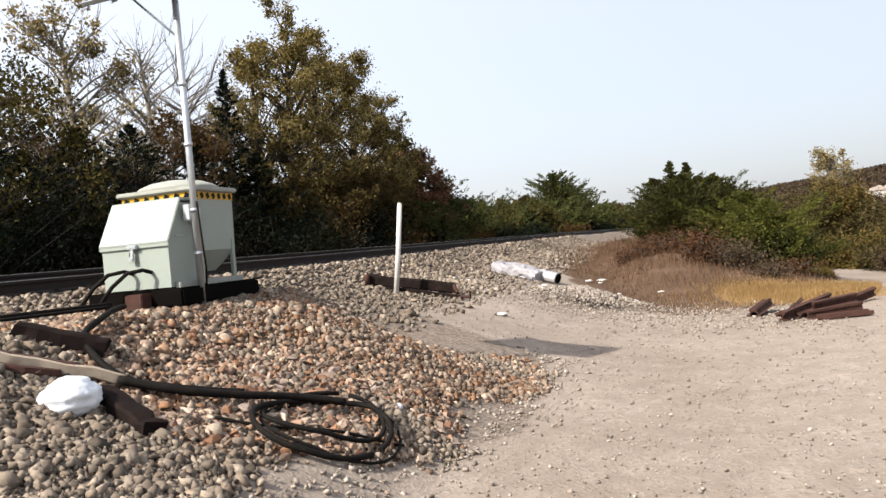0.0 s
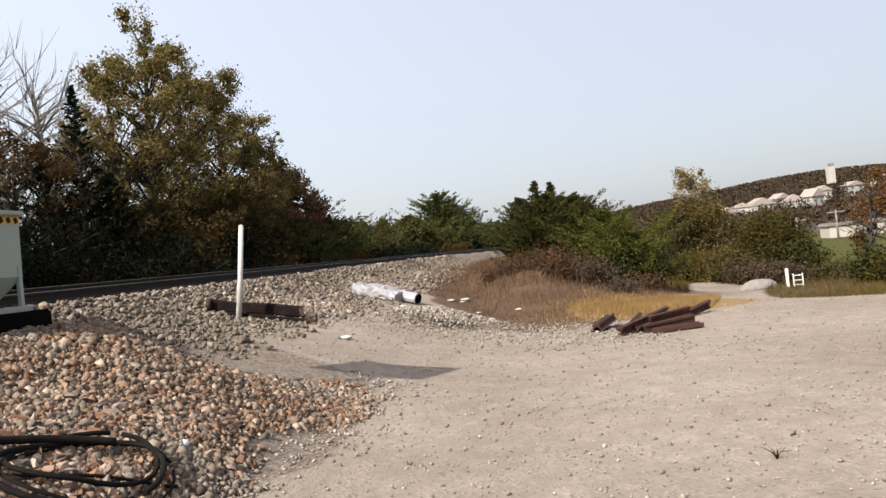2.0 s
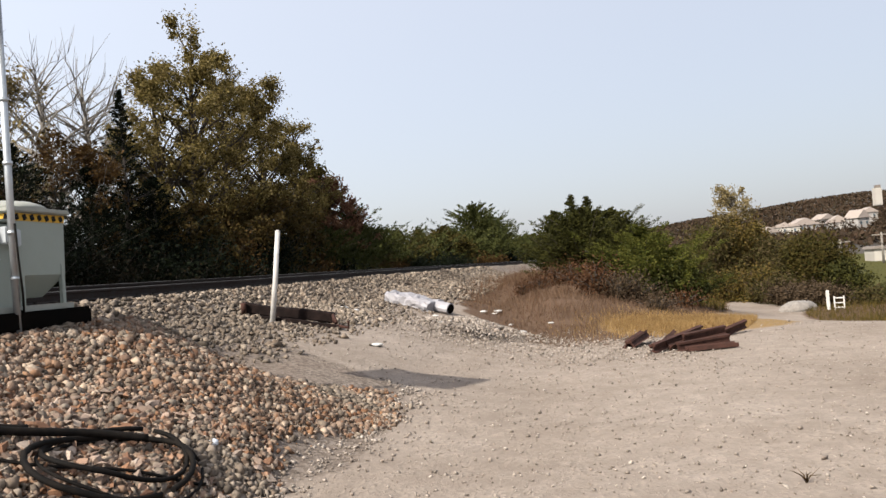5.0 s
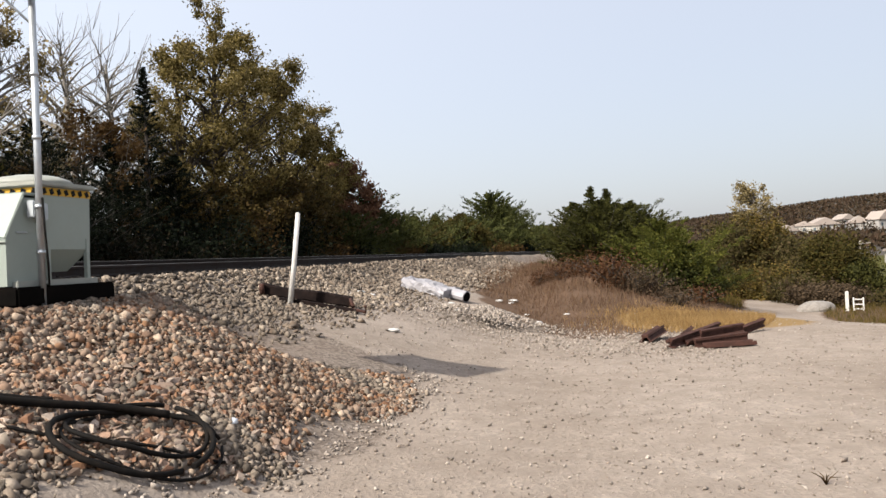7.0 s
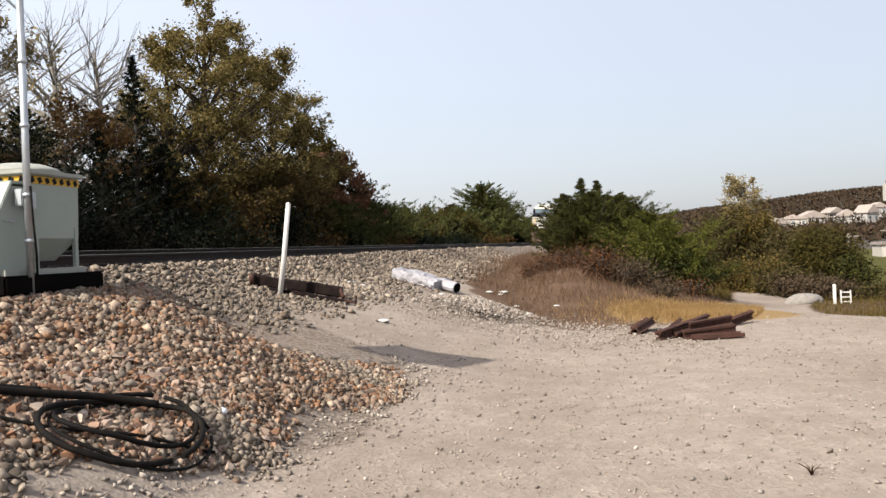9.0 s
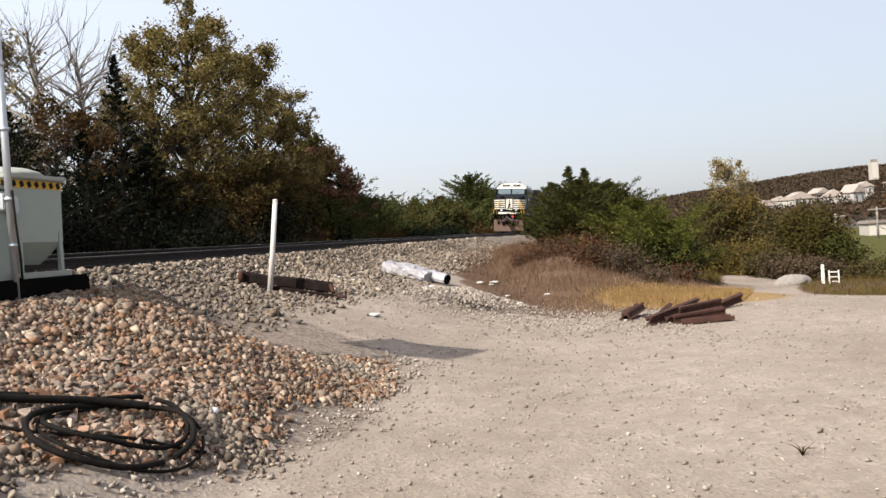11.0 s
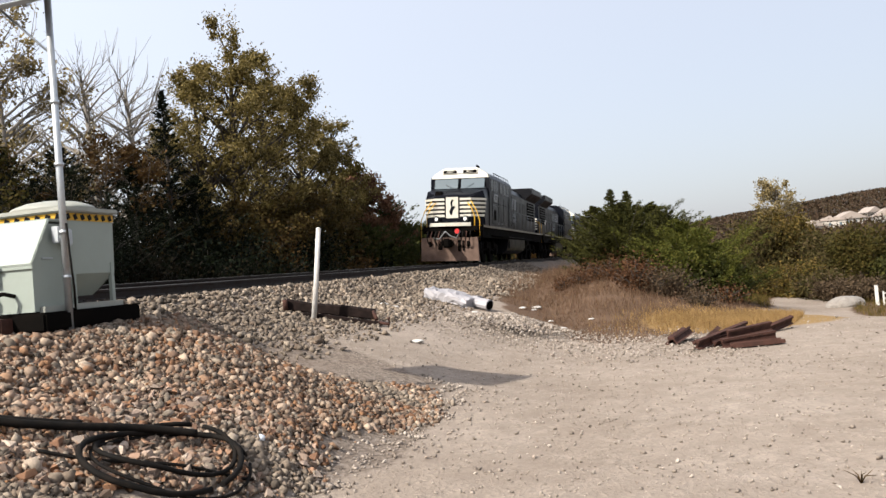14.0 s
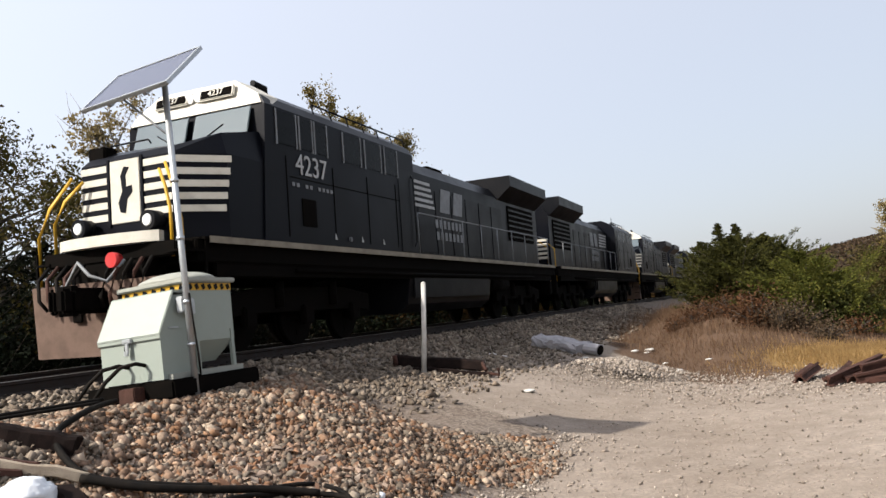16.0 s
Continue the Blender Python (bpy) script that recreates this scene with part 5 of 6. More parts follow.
# ---- wayside lubricator cabinet with its solar pole ----
def build_cabinet():
    cab = thing("lubricator_cabinet", "pale green steel trackside cabinet with a yellow hazard band", "cabinet", pose(-3.06, 6.985, 1.66, 0, 0, TURN_TRACK))
    part("skid", Shape().box(0.0, 0.62, -0.1, 1.12, 1.36, 0.18, 0.02), M_UNDER, cab, "dark timber skid")
    part("block", Shape().box(0.1, -0.1, -0.13, 0.2, 0.2, 0.18, 0.01), M_RUST, cab, "reddish block under the skid")
    box = part("control_box", Shape().prism([(0.01, 0), (0.01, 0.43), (0.25, 0.83), (0.46, 0.83), (0.46, 0)], "x", -0.39, 0.39), M_CAB, cab)
    a = math.atan2(0.42, 0.24)
    lid = part("box_lid", Shape().box(0, 0.115, 0.655, 0.82, 0.5, 0.03, 0.008, pose(0, 0, 0, math.degrees(a))).box(0, 0.35, 0.865, 0.82, 0.26, 0.03, 0.008).box(0, 0.0, 0.43, 0.82, 0.02, 0.06, 0.005), M_CAB, box)
    part("hasp", Shape().box(0, -0.02, 0.42, 0.12, 0.04, 0.05, 0.008).box(0.0, -0.03, 0.36, 0.04, 0.02, 0.12, 0.005), M_GALV, box)
    s = Shape().box(-0.01, -0.035, 0.3, 0.055, 0.03, 0.05, 0.008)
    s.tube([(-0.03, -0.035, 0.32), (-0.03, -0.035, 0.37), (0.01, -0.035, 0.37), (0.01, -0.035, 0.32)], 0.006, 5)
    part("padlock", s, M_GALV, box, "hanging metal padlock")
    for k in range(6):
        part("nameplate_bar", Shape().box(-0.09 + k * 0.036, 0.155, 0.735, 0.026, 0.004, 0.03, 0, pose(0, 0, 0, 0)), M_BLACK, lid)
    part("side_handle", Shape().box(0.395, 0.2, 0.5, 0.012, 0.14, 0.015, 0.003), M_GALV, box)
    part("conduit_box", Shape().box(0.43, 0.42, 0.7, 0.08, 0.1, 0.16, 0.01), M_GALV, box)
    hop = Shape().loft([[(-0.26, 0.56, 0.12), (0.26, 0.56, 0.12), (0.26, 0.94, 0.12), (-0.26, 0.94, 0.12)], [(-0.42, 0.42, 0.34), (0.42, 0.42, 0.34), (0.42, 1.1, 0.34), (-0.42, 1.1, 0.34)], [(-0.43, 0.41, 0.95), (0.43, 0.41, 0.95), (0.43, 1.11, 0.95), (-0.43, 1.11, 0.95)]])
    hopper = part("grease_tank", hop, M_CAB, cab)
    band = part("hazard_band", Shape().box(0, 0.76, 0.905, 0.868, 0.708, 0.075), M_YELLOW, hopper, "yellow band with black diamonds")
    for k in range(7):
        for y in (0.404, 1.116):
            part("diamond", Shape().box(-0.37 + k * 0.123, y, 0.905, 0.055, 0.006, 0.055, 0, pose(0, 0, 0, 0, 25, 0)), M_BLACK, band)
        for x in (-0.436, 0.436):
            part("diamond", Shape().box(x, 0.46 + k * 0.1, 0.905, 0.006, 0.048, 0.055, 0, pose(0, 0, 0, 25, 0, 0)), M_BLACK, band)
    part("tank_rim", Shape().box(0, 0.76, 0.975, 0.95, 0.79, 0.05, 0.012), M_CABTOP, hopper)
    dome = [[(math.cos(a) * 0.47 * w, 0.76 + math.sin(a) * 0.39 * w, z) for a in [math.pi / 4 + k * math.pi / 8 for k in range(16)]] for w, z in ((0.98, 1.0), (0.86, 1.045), (0.62, 1.085), (0.3, 1.108), (0.05, 1.112))]
    part("tank_lid", Shape().loft(dome), M_CABTOP, hopper, "domed grey tank lid", smooth_shade=True)
    for x in (-0.41, 0.41):
        part("leg", Shape().box(x, 1.06, 0.22, 0.04, 0.05, 0.46, 0.004), M_CAB, cab)
        part("leg", Shape().box(x, 0.5, 0.2, 0.04, 0.05, 0.42, 0.004), M_CAB, cab)
    part("base_frame", Shape().box(0.42, 0.62, 0.015, 0.06, 1.1, 0.06, 0.005).box(-0.42, 0.62, 0.015, 0.06, 1.1, 0.06, 0.005).box(0, 1.12, 0.015, 0.84, 0.06, 0.06, 0.005), M_CABTOP, cab)
    # two black hoses out of the front
    for dx in (-0.16, 0.06):
        s = Shape().tube([(dx + 0.12, 0.0, 0.16), (dx + 0.1, -0.1, 0.19), (dx, -0.2, 0.17), (dx - 0.12, -0.28, 0.05), (dx - 0.2, -0.36, -0.1)], 0.02, 7)
        part("hose", s, M_RUBBER, cab, "black hose leaving the cabinet")
    return cab


build_cabinet()


def build_solar_pole():
    px, py = -2.5, 7.2
    z0 = hz(px, py) - 0.1
    pole = thing("solar_pole", "tall galvanised pole carrying a tilted solar panel", "solar panel", pose(px, py, z0))
    h = 4.66 - z0
    part("pole", Shape().tube([(0, 0, 0), (0, 0, h)], [0.034, 0.032], 14), M_GALV, pole)
    for z in (0.62, 1.05, 1.7, 2.3):
        part("band_clamp", Shape().tube([(0, 0, z), (0, 0, z + 0.035)], 0.043, 14), M_GALV, pole)
    part("cable", Shape().tube([(0.04, -0.01, 1.15), (0.06, -0.02, 0.85), (0.07, 0.0, 0.5), (0.03, 0.06, 0.32), (-0.08, 0.1, 0.36)], 0.011, 6), M_RUBBER, pole, "black cable strapped to the pole")
    part("bracket_box", Shape().box(-0.07, 0.0, 1.05, 0.08, 0.07, 0.16, 0.01), M_GALV, pole)
    # panel: low edge faces the sun
    m = pose(-2.797 - px, 7.244 - py, 4.795 - z0, 0, 0, -189.7 + 180) @ pose(0, 0, 0, 43.2)
    frame_s = Shape()
    for x in (-0.595, 0.595):
        frame_s.box(x, 0, 0, 0.03, 0.764, 0.045, 0.004)
    for y in (-0.37, 0.37):
        frame_s.box(0, y, 0, 1.16, 0.025, 0.045, 0.004)
    panel = part("panel_frame", frame_s, M_GALV, pole, "silver panel frame", m)
    part("solar_sheet", Shape().box(0, 0, 0.008, 1.16, 0.715, 0.012), M_SOLAR, panel, "dark blue solar cells")
    part("back_sheet", Shape().box(0, 0, -0.004, 1.155, 0.71, 0.006), M_WHITEWASH, panel)
    part("rail_bar", Shape().box(0.25, 0, -0.04, 0.05, 0.7, 0.04).box(-0.25, 0, -0.04, 0.05, 0.7, 0.04).box(0, 0, -0.07, 0.62, 0.06, 0.04), M_GALV, panel)
    part("strut", Shape().tube([(0, 0, h - 0.55), (-0.5, -0.02, h - 0.05)], 0.012, 7), M_GALV, pole, "thin steel brace")
    part("head_bracket", Shape().tube([(0, 0, h - 0.02), (-0.12, 0.04, h + 0.1), (-0.3, 0.04, h + 0.11)], 0.028, 8), M_GALV, pole)
    return pole


build_solar_pole()


# ---- post, old timbers, wrapped roll, scrap rails ----
def build_post():
    p = thing("marker_post", "slim white painted post leaning beside old timbers", "post", pose(-2.34, 14.08, hz(-2.34, 14.08) - 0.15, 0, 7.6, 0))
    s = Shape().tube([(0, 0, 0), (0.01, 0, 0.9), (0, 0, 1.8)], [0.05, 0.047, 0.044], 12)
    part("shaft", s, M_WHITEWASH, p)
    part("cap", Shape().tube([(0, 0, 1.8), (0, 0, 1.815), (0, 0, 1.83)], [0.046, 0.04, 0.015], 12), M_WHITEWASH, p)


build_post()


def rough_beam(name, label, a, b, w, h, mat, seed, category="timber", group=""):
    """A weathered beam from a to b on the ground, a little crooked and split at the ends."""
    g = np.random.default_rng(seed)
    a, b = Vector(a), Vector(b)
    n = 9
    d = (b - a).normalized()
    side = d.cross(Vector((0, 0, 1))).normalized()
    up = side.cross(d)
    secs = []
    for k in range(n):
        p = a.lerp(b, k / (n - 1)) + side * g.normal(0, 0.008) + up * g.normal(0, 0.006)
        ws, hs = w / 2 * g.uniform(0.88, 1.08), h / 2 * g.uniform(0.86, 1.1)
        c = 0.25
        secs.append([p + side * (x * ws) + up * (z * hs) + d * g.normal(0, 0.02 if k in (0, n - 1) else 0.0) for x, z in ((-1, -1 + c), (-1 + c, -1), (1 - c, -1), (1, -1 + c), (1, 1 - c), (1 - c, 1), (-1 + c, 1), (-1, 1 - c))])
    return thing(name, label, category, group=group, data=Shape().loft(secs), mat=mat)


def gz_pt(x, y, lift):
    return (x, y, hz(x, y) + lift)


rough_beam("old_sleeper", "dark charred old sleeper lying by the white post", gz_pt(-3.0, 14.55, 0.13), gz_pt(-1.3, 14.65, 0.15), 0.22, 0.2, M_DARKWOOD, 1)
rough_beam("old_sleeper", "dark split timber lying by the white post", gz_pt(-2.55, 14.2, 0.05), gz_pt(-1.1, 14.25, 0.05), 0.09, 0.08, M_DARKWOOD, 2)
for pts, r in (([gz_pt(-2.95, 14.4, 0.05), gz_pt(-2.95, 14.38, 0.24)], 0.05), ([gz_pt(-1.28, 14.5, 0.03), gz_pt(-1.28, 14.45, 0.22), gz_pt(-1.2, 14.3, 0.1)], 0.035), ([gz_pt(-1.2, 14.25, 0.06), gz_pt(-0.95, 14.2, 0.08), gz_pt(-0.95, 14.2, 0.2)], 0.03)):
    thing("iron_fitting", "rusty iron fitting beside the old timbers", "iron", data=Shape().tube(pts, r, 8), mat=M_RUST)


def build_roll():
    """A grey wrapped roll with a loose flap, lying on the slope."""
    g = np.random.default_rng(6)
    x0, y0, x1, y1 = -1.15, 20.7, 0.3, 20.05
    roll = thing("wrapped_roll", "crumpled roll of pale grey sheeting lying on the stony slope", "roll", pose(x0, y0, hz(x0, y0) + 0.16, 0, math.degrees(math.atan2(hz(x0, y0) - hz(x1, y1), 1.63)), math.degrees(math.atan2(y1 - y0, x1 - x0))))
    secs = []
    for k in range(15):
        q = k / 14
        row = []
        for a in np.linspace(0, math.tau, 21)[:-1]:
            c, sn = math.cos(a), math.sin(a)
            row.append((q * 1.3 + 0.02 * g.normal(), abs(c) ** 0.55 * np.sign(c) * 0.4 * (1 + 0.05 * g.normal()), abs(sn) ** 0.6 * np.sign(sn) * (0.17 - 0.03 * q) * (1 + 0.12 * g.normal()) - 0.02 * math.sin(q * 9 + 2 * c)))
        secs.append(row)
    part("roll", Shape().loft(secs), M_WRAP, roll)
    flap = [[(0.75 + 0.12 * k, -0.2 - 0.09 * k * w, -0.14 + 0.2 * w - 0.03 * k + g.normal(0, 0.012)) for w in np.linspace(0, 1, 5)] + [(0.77 + 0.12 * k, -0.22 - 0.09 * k * w, -0.15 + 0.2 * w - 0.03 * k) for w in np.linspace(1, 0, 5)] for k in range(7)]
    part("loose_flap", Shape().loft(flap), M_WRAP, roll, "loose flap of pale sheeting")
    core = [[(1.2 + 0.07 * k, 0.1 + math.cos(a) * 0.2, -0.02 + math.sin(a) * 0.15) for a in np.linspace(0, math.tau, 13)[:-1]] for k in range(8)]
    part("core_end", Shape().loft(core), M_WRAP, roll)
    # a closed near-black disc draws the shade inside the hollow end
    hole = [[(1.7 + 0.005 * k, 0.1 + math.cos(a) * 0.17, -0.02 + math.sin(a) * 0.125) for a in np.linspace(0, math.tau, 13)[:-1]] for k in range(2)]
    part("end_shade_disc", Shape().loft(hole), M_UNDER, roll, "dark disc for the shade inside the roll's end")


build_roll()


def scrap_rail(x, y, yaw, length, tilt, lift, roll):
    prof = [(-0.035, 0.15), (0.035, 0.15), (0.036, 0.11), (0.01, 0.1), (0.01, 0.02), (0.07, 0.0), (-0.07, 0.0), (-0.01, 0.02), (-0.01, 0.1), (-0.036, 0.11)]
    return thing("scrap_rail", "short length of rusty scrap rail dumped at the roadside", "scrap metal", pose(x, y, hz(x, y) + lift, tilt, roll, yaw), "scrap rails at the roadside", data=Shape().prism(prof, "y", 0, length), mat=M_RUST)


for row in ((4.05, 15.2, -28, 0.75, 9, 0.0, 20), (4.2, 15.1, -34, 0.85, 8, 0.02, -30), (4.45, 14.9, -58, 0.8, 4, 0.02, 60), (4.4, 14.25, -42, 1.6, 6, 0.03, 15), (4.75, 14.45, -50, 1.0, 5, 0.05, -50),
            (4.85, 14.35, -70, 1.05, 3, 0.0, 0), (4.95, 14.2, -74, 0.9, 5, 0.03, 80), (5.0, 14.6, -62, 0.95, 4, 0.12, 10), (4.6, 14.7, -20, 0.7, 12, 0.05, 40), (6.1, 16.2, -48, 0.7, 10, 0.02, 25)):
    scrap_rail(*row)


# ---- cables, beam, bag and rubbish in the foreground ----
def ground_line(points, lift):
    return [(x, y, hz(x, y) + lift) for x, y in points]


def spline(points, n=6):
    """Catmull-Rom through points."""
    p = [Vector(q) for q in points]
    p = [p[0]] + p + [p[-1]]
    out = []
    for i in range(1, len(p) - 2):
        for k in range(n):
            t = k / n
            out.append(0.5 * ((2 * p[i]) + (-p[i - 1] + p[i + 1]) * t + (2 * p[i - 1] - 5 * p[i] + 4 * p[i + 1] - p[i + 2]) * t * t + (-p[i - 1] + 3 * p[i] - 3 * p[i + 1] + p[i + 2]) * t ** 3))
    out.append(p[-2])
    return out


def cable(name, label, points, r):
    return thing(name, label, "cable", data=Shape().tube(spline(points), r, 8), mat=M_RUBBER)


cable("cable", "thick black cable running from the cabinet over the stones", ground_line([(-2.98, 6.62), (-2.75, 6.1), (-2.52, 5.6), (-2.42, 5.25), (-2.2, 5.05), (-1.95, 5.0), (-1.7, 5.12), (-1.48, 5.32), (-1.32, 5.5)], 0.1), 0.026)
cable("cable", "black cable lying along the track side", ground_line([(-3.1, 6.6), (-3.35, 6.1), (-3.6, 5.6), (-4.0, 5.0), (-4.6, 4.2)], 0.13), 0.018)
cable("cable", "black cable lying along the track side", ground_line([(-3.05, 6.5), (-3.3, 5.9), (-3.7, 5.2), (-4.3, 4.4)], 0.11), 0.016)
cable("cable", "dark bundle of cable across the stones", ground_line([(-1.95, 4.92), (-1.6, 5.1), (-1.3, 5.4), (-1.0, 5.75), (-0.7, 5.98)], 0.11), 0.03)
coil = thing("cable_coil", "coil of thick black cable dropped on the stones", "cable")
for k, (cx, cy, rx, ry, lift, r) in enumerate(((-0.7, 5.5, 0.4, 0.6, 0.09, 0.022), (-0.66, 5.55, 0.42, 0.56, 0.07, 0.012), (-0.74, 5.62, 0.36, 0.5, 0.1, 0.018))):
    pts = []
    for q in np.linspace(0, math.tau * 0.97, 26):
        c, sn = math.cos(q + k), math.sin(q + k)
        x, y = cx + c * rx + sn * 0.12, cy + sn * ry
        pts.append((x, y, hz(x, y) + lift + 0.03 * math.sin(q * 2 + k)))
    part("loop", Shape().tube(pts, r, 8), M_RUBBER, coil)
part("loose_end", Shape().tube(spline(ground_line([(-1.3, 5.0), (-1.0, 5.15), (-0.6, 5.5), (-0.3, 5.75), (-0.22, 5.85)], 0.05)), 0.012, 6), M_RUBBER, coil)

rough_beam("weathered_beam", "pale weathered wooden beam propped on scrap", (-2.0, 4.99, 1.1), (-2.9, 4.06, 1.6), 0.1, 0.075, M_TIMBER, 9)
rough_beam("beam_leg", "short pale stake under the weathered beam", (-1.98, 4.9, 0.82), (-2.02, 4.95, 1.08), 0.045, 0.045, M_TIMBER, 10, "stake")
rough_beam("charred_timber", "black charred timber on the stones", gz_pt(-1.95, 4.72, 0.06), gz_pt(-1.45, 4.5, 0.05), 0.16, 0.13, M_DARKWOOD, 11)
rough_beam("charred_timber", "black charred timber on the stones", gz_pt(-2.75, 4.95, 0.06), gz_pt(-2.25, 5.25, 0.08), 0.2, 0.16, M_DARKWOOD, 12)
rough_beam("rusty_plate", "rusty iron plate under the beam", gz_pt(-2.9, 4.1, 0.03), gz_pt(-2.25, 4.75, 0.04), 0.22, 0.05, M_RUST, 13, "scrap metal")
rough_beam("rusty_bar", "rusty iron bar under the beam", gz_pt(-2.95, 4.35, 0.09), gz_pt(-2.2, 4.8, 0.1), 0.06, 0.05, M_RUST, 14, "scrap metal")


def crumple(name, label, x, y, r, mat, seed, flat=0.7, category="litter"):
    g = np.random.default_rng(seed)
    bm = bmesh.new()
    bmesh.ops.create_icosphere(bm, subdivisions=4 if r > 0.14 else 3, radius=1.0)
    waves = [(g.normal(size=3) * (2.2 + 0.5 * i), g.uniform(0, 6)) for i in range(10)]
    for v in bm.verts:
        k = 1 + sum(0.065 * abs(math.sin(float(np.dot(w, v.co)) + f)) for w, f in waves) - 0.34 + g.normal(0, 0.006)
        v.co = Vector((v.co.x * k * r * 1.1, v.co.y * k * r * 0.9, v.co.z * k * r * flat))
    me = bpy.data.meshes.new(name)
    bm.to_mesh(me)
    bm.free()
    me.materials.append(mat)
    me.polygons.foreach_set("use_smooth", [True] * len(me.polygons))
    return thing(name, label, category, pose(x, y, hz(x, y) + r * flat * 0.75, 0, 0, seed * 40), data=me)


crumple("plastic_bag", "crumpled white plastic bag on the stones", -1.98, 4.46, 0.155, M_PLASTIC, 1, 0.8, "bag")
crumple("plastic_bottle", "crushed clear plastic bottle on the stones", -0.42, 6.5, 0.045, M_PLASTIC, 2, 0.7, "bottle")
for k, (x, y, r) in enumerate(((-1.85, 17.75, 0.13), (-1.55, 17.55, 0.11), (-0.3, 13.3, 0.1), (0.2, 18.2, 0.13), (0.35, 18.0, 0.09), (1.15, 21.8, 0.11), (1.5, 23.0, 0.13), (1.45, 22.2, 0.08), (2.15, 18.6, 0.11), (0.1, 19.2, 0.08), (1.9, 20.2, 0.07), (2.9, 20.0, 0.07))):
    crumple("litter", "scrap of white litter on the stony slope", x, y, r, M_WHITEWASH, 20 + k, 0.28)
tuft = thing("weed", "small dry weed stalk on the road", "weed", pose(4.07, 6.16, hz(4.07, 6.16)))
s = Shape()
for k in range(7):
    a = k * 0.9
    s.tube([(0, 0, 0), (0.03 * math.cos(a), 0.03 * math.sin(a), 0.05), (0.11 * math.cos(a), 0.09 * math.sin(a), 0.05 + 0.012 * k)], [0.005, 0.004, 0.001], 4)
part("stalk", s, L_BROWN, tuft)


# ---- beyond the road ----
gate = thing("white_gate", "small white gate rack beside a white post", "gate", pose(12.95, 28.8, hz(12.95, 28.8) - 0.05, 0, 0, -20))
part("post", Shape().box(0, 0, 0.36, 0.11, 0.11, 0.74, 0.01), M_WHITEWASH, gate)
for x in (0.2, 0.5):
    part("upright", Shape().box(x, 0, 0.26, 0.05, 0.05, 0.52, 0.006), M_WHITEWASH, gate)
for z in (0.12, 0.28, 0.45):
    part("bar", Shape().box(0.35, 0, z, 0.32, 0.04, 0.04, 0.005), M_WHITEWASH, gate)


M_BOULDER = painted("boulder_stone", (0.2, 0.18, 0.16), 0.92, (0.1, 0.088, 0.075), 0.6, 5, 0, 0.5)


def boulder(x, y, r, seed):
    r0 = np.random.default_rng(seed)
    bm = bmesh.new()
    bmesh.ops.create_icosphere(bm, subdivisions=3, radius=1.0)
    folds = [(r0.normal(size=3) * 1.5, r0.uniform(0, 6)) for _ in range(6)]
    for v in bm.verts:
        v.co *= 0.85 + sum(0.06 * math.sin(float(np.dot(w, v.co)) + f) for w, f in folds) + r0.normal(0, 0.012)
    me = bpy.data.meshes.new("boulder")
    bm.to_mesh(me)
    bm.free()
    me.materials.append(M_BOULDER)
    ob = thing("boulder", "weathered grey boulder at the edge of the road", "boulder", data=me)
    ob.matrix_basis = Matrix.LocRotScale((x, y, hz(x, y) + 0.1), Euler((0.1, 0.1, seed)), (r, r * 0.8, r * 0.6))


boulder(12.0, 29.2, 0.6, 3)
boulder(12.5, 29.4, 0.4, 5)


# ---- the far hillside with its houses ----
def ridge(b):
    return np.interp(b, (-8, 2, 6, 8.5, 12.9, 16.8, 20.6, 23, 26.5, 28.6, 34, 50), (0.0, 0.4, 0.9, 1.25, 1.75, 2.05, 2.4, 2.5, 2.45, 2.25, 2.0, 1.6))


def hill_z(b, d):
    """Height of the hillside at a bearing and distance."""
    top = 1.76 + 620 * np.tan(np.radians(ridge(b)))
    k = np.clip((d - 180) / 440, 0, 1)
    return -2.2 + (top + 2.2) * (0.35 * k + 0.65 * smooth(0.3, 1.0, k)) - np.clip(d - 620, 0, 900) * 0.03


def build_hill():
    b = np.linspace(-10, 52, 94)
    d = np.concatenate([np.linspace(170, 640, 34), np.linspace(700, 1300, 5)])
    gb, gd = np.meshgrid(b, d)
    z = hill_z(gb, gd) + wave(gb * 8, gd, 30, 0.6)
    v = np.stack([2.07 + gd * np.sin(np.radians(gb)), 0.4 + gd * np.cos(np.radians(gb)), z], -1).reshape(-1, 3)
    n = len(b)
    i = np.arange(len(d) - 1)[:, None] * n + np.arange(n - 1)[None]
    f = np.stack([i, i + 1, i + n + 1, i + n], -1).reshape(-1, 4)
    mat, nt, bs = nodes_of("hill_woods", 0.95)
    nt.links.new(ramp(nt, noise_tex(nt, 0.05, 6), [(0.3, (0.016, 0.014, 0.008)), (0.5, (0.032, 0.024, 0.016)), (0.75, (0.046, 0.034, 0.025))]), bs.inputs["Base Color"])
    tagged(new("hillside", quads("hillside", v, f, mat)), "wooded brown hillside in the distance", "hill", kind="structure")
    g = np.random.default_rng(9)
    m = 90000
    bb, dd = g.uniform(-8, 45, m), 200 + 430 * g.random(m) ** 0.7
    zz = hill_z(bb, dd) + g.uniform(0, 4.0, m)
    c = np.column_stack([2.07 + dd * np.sin(np.radians(bb)), 0.4 + dd * np.cos(np.radians(bb)), zz])
    vv, ff = leaf_cards(c, 0.85, g)
    tagged(new("hill_trees", quads("hill_trees", vv, ff, L_HILL)), "brown and olive woods on the far hillside", "woods", kind="stuff")


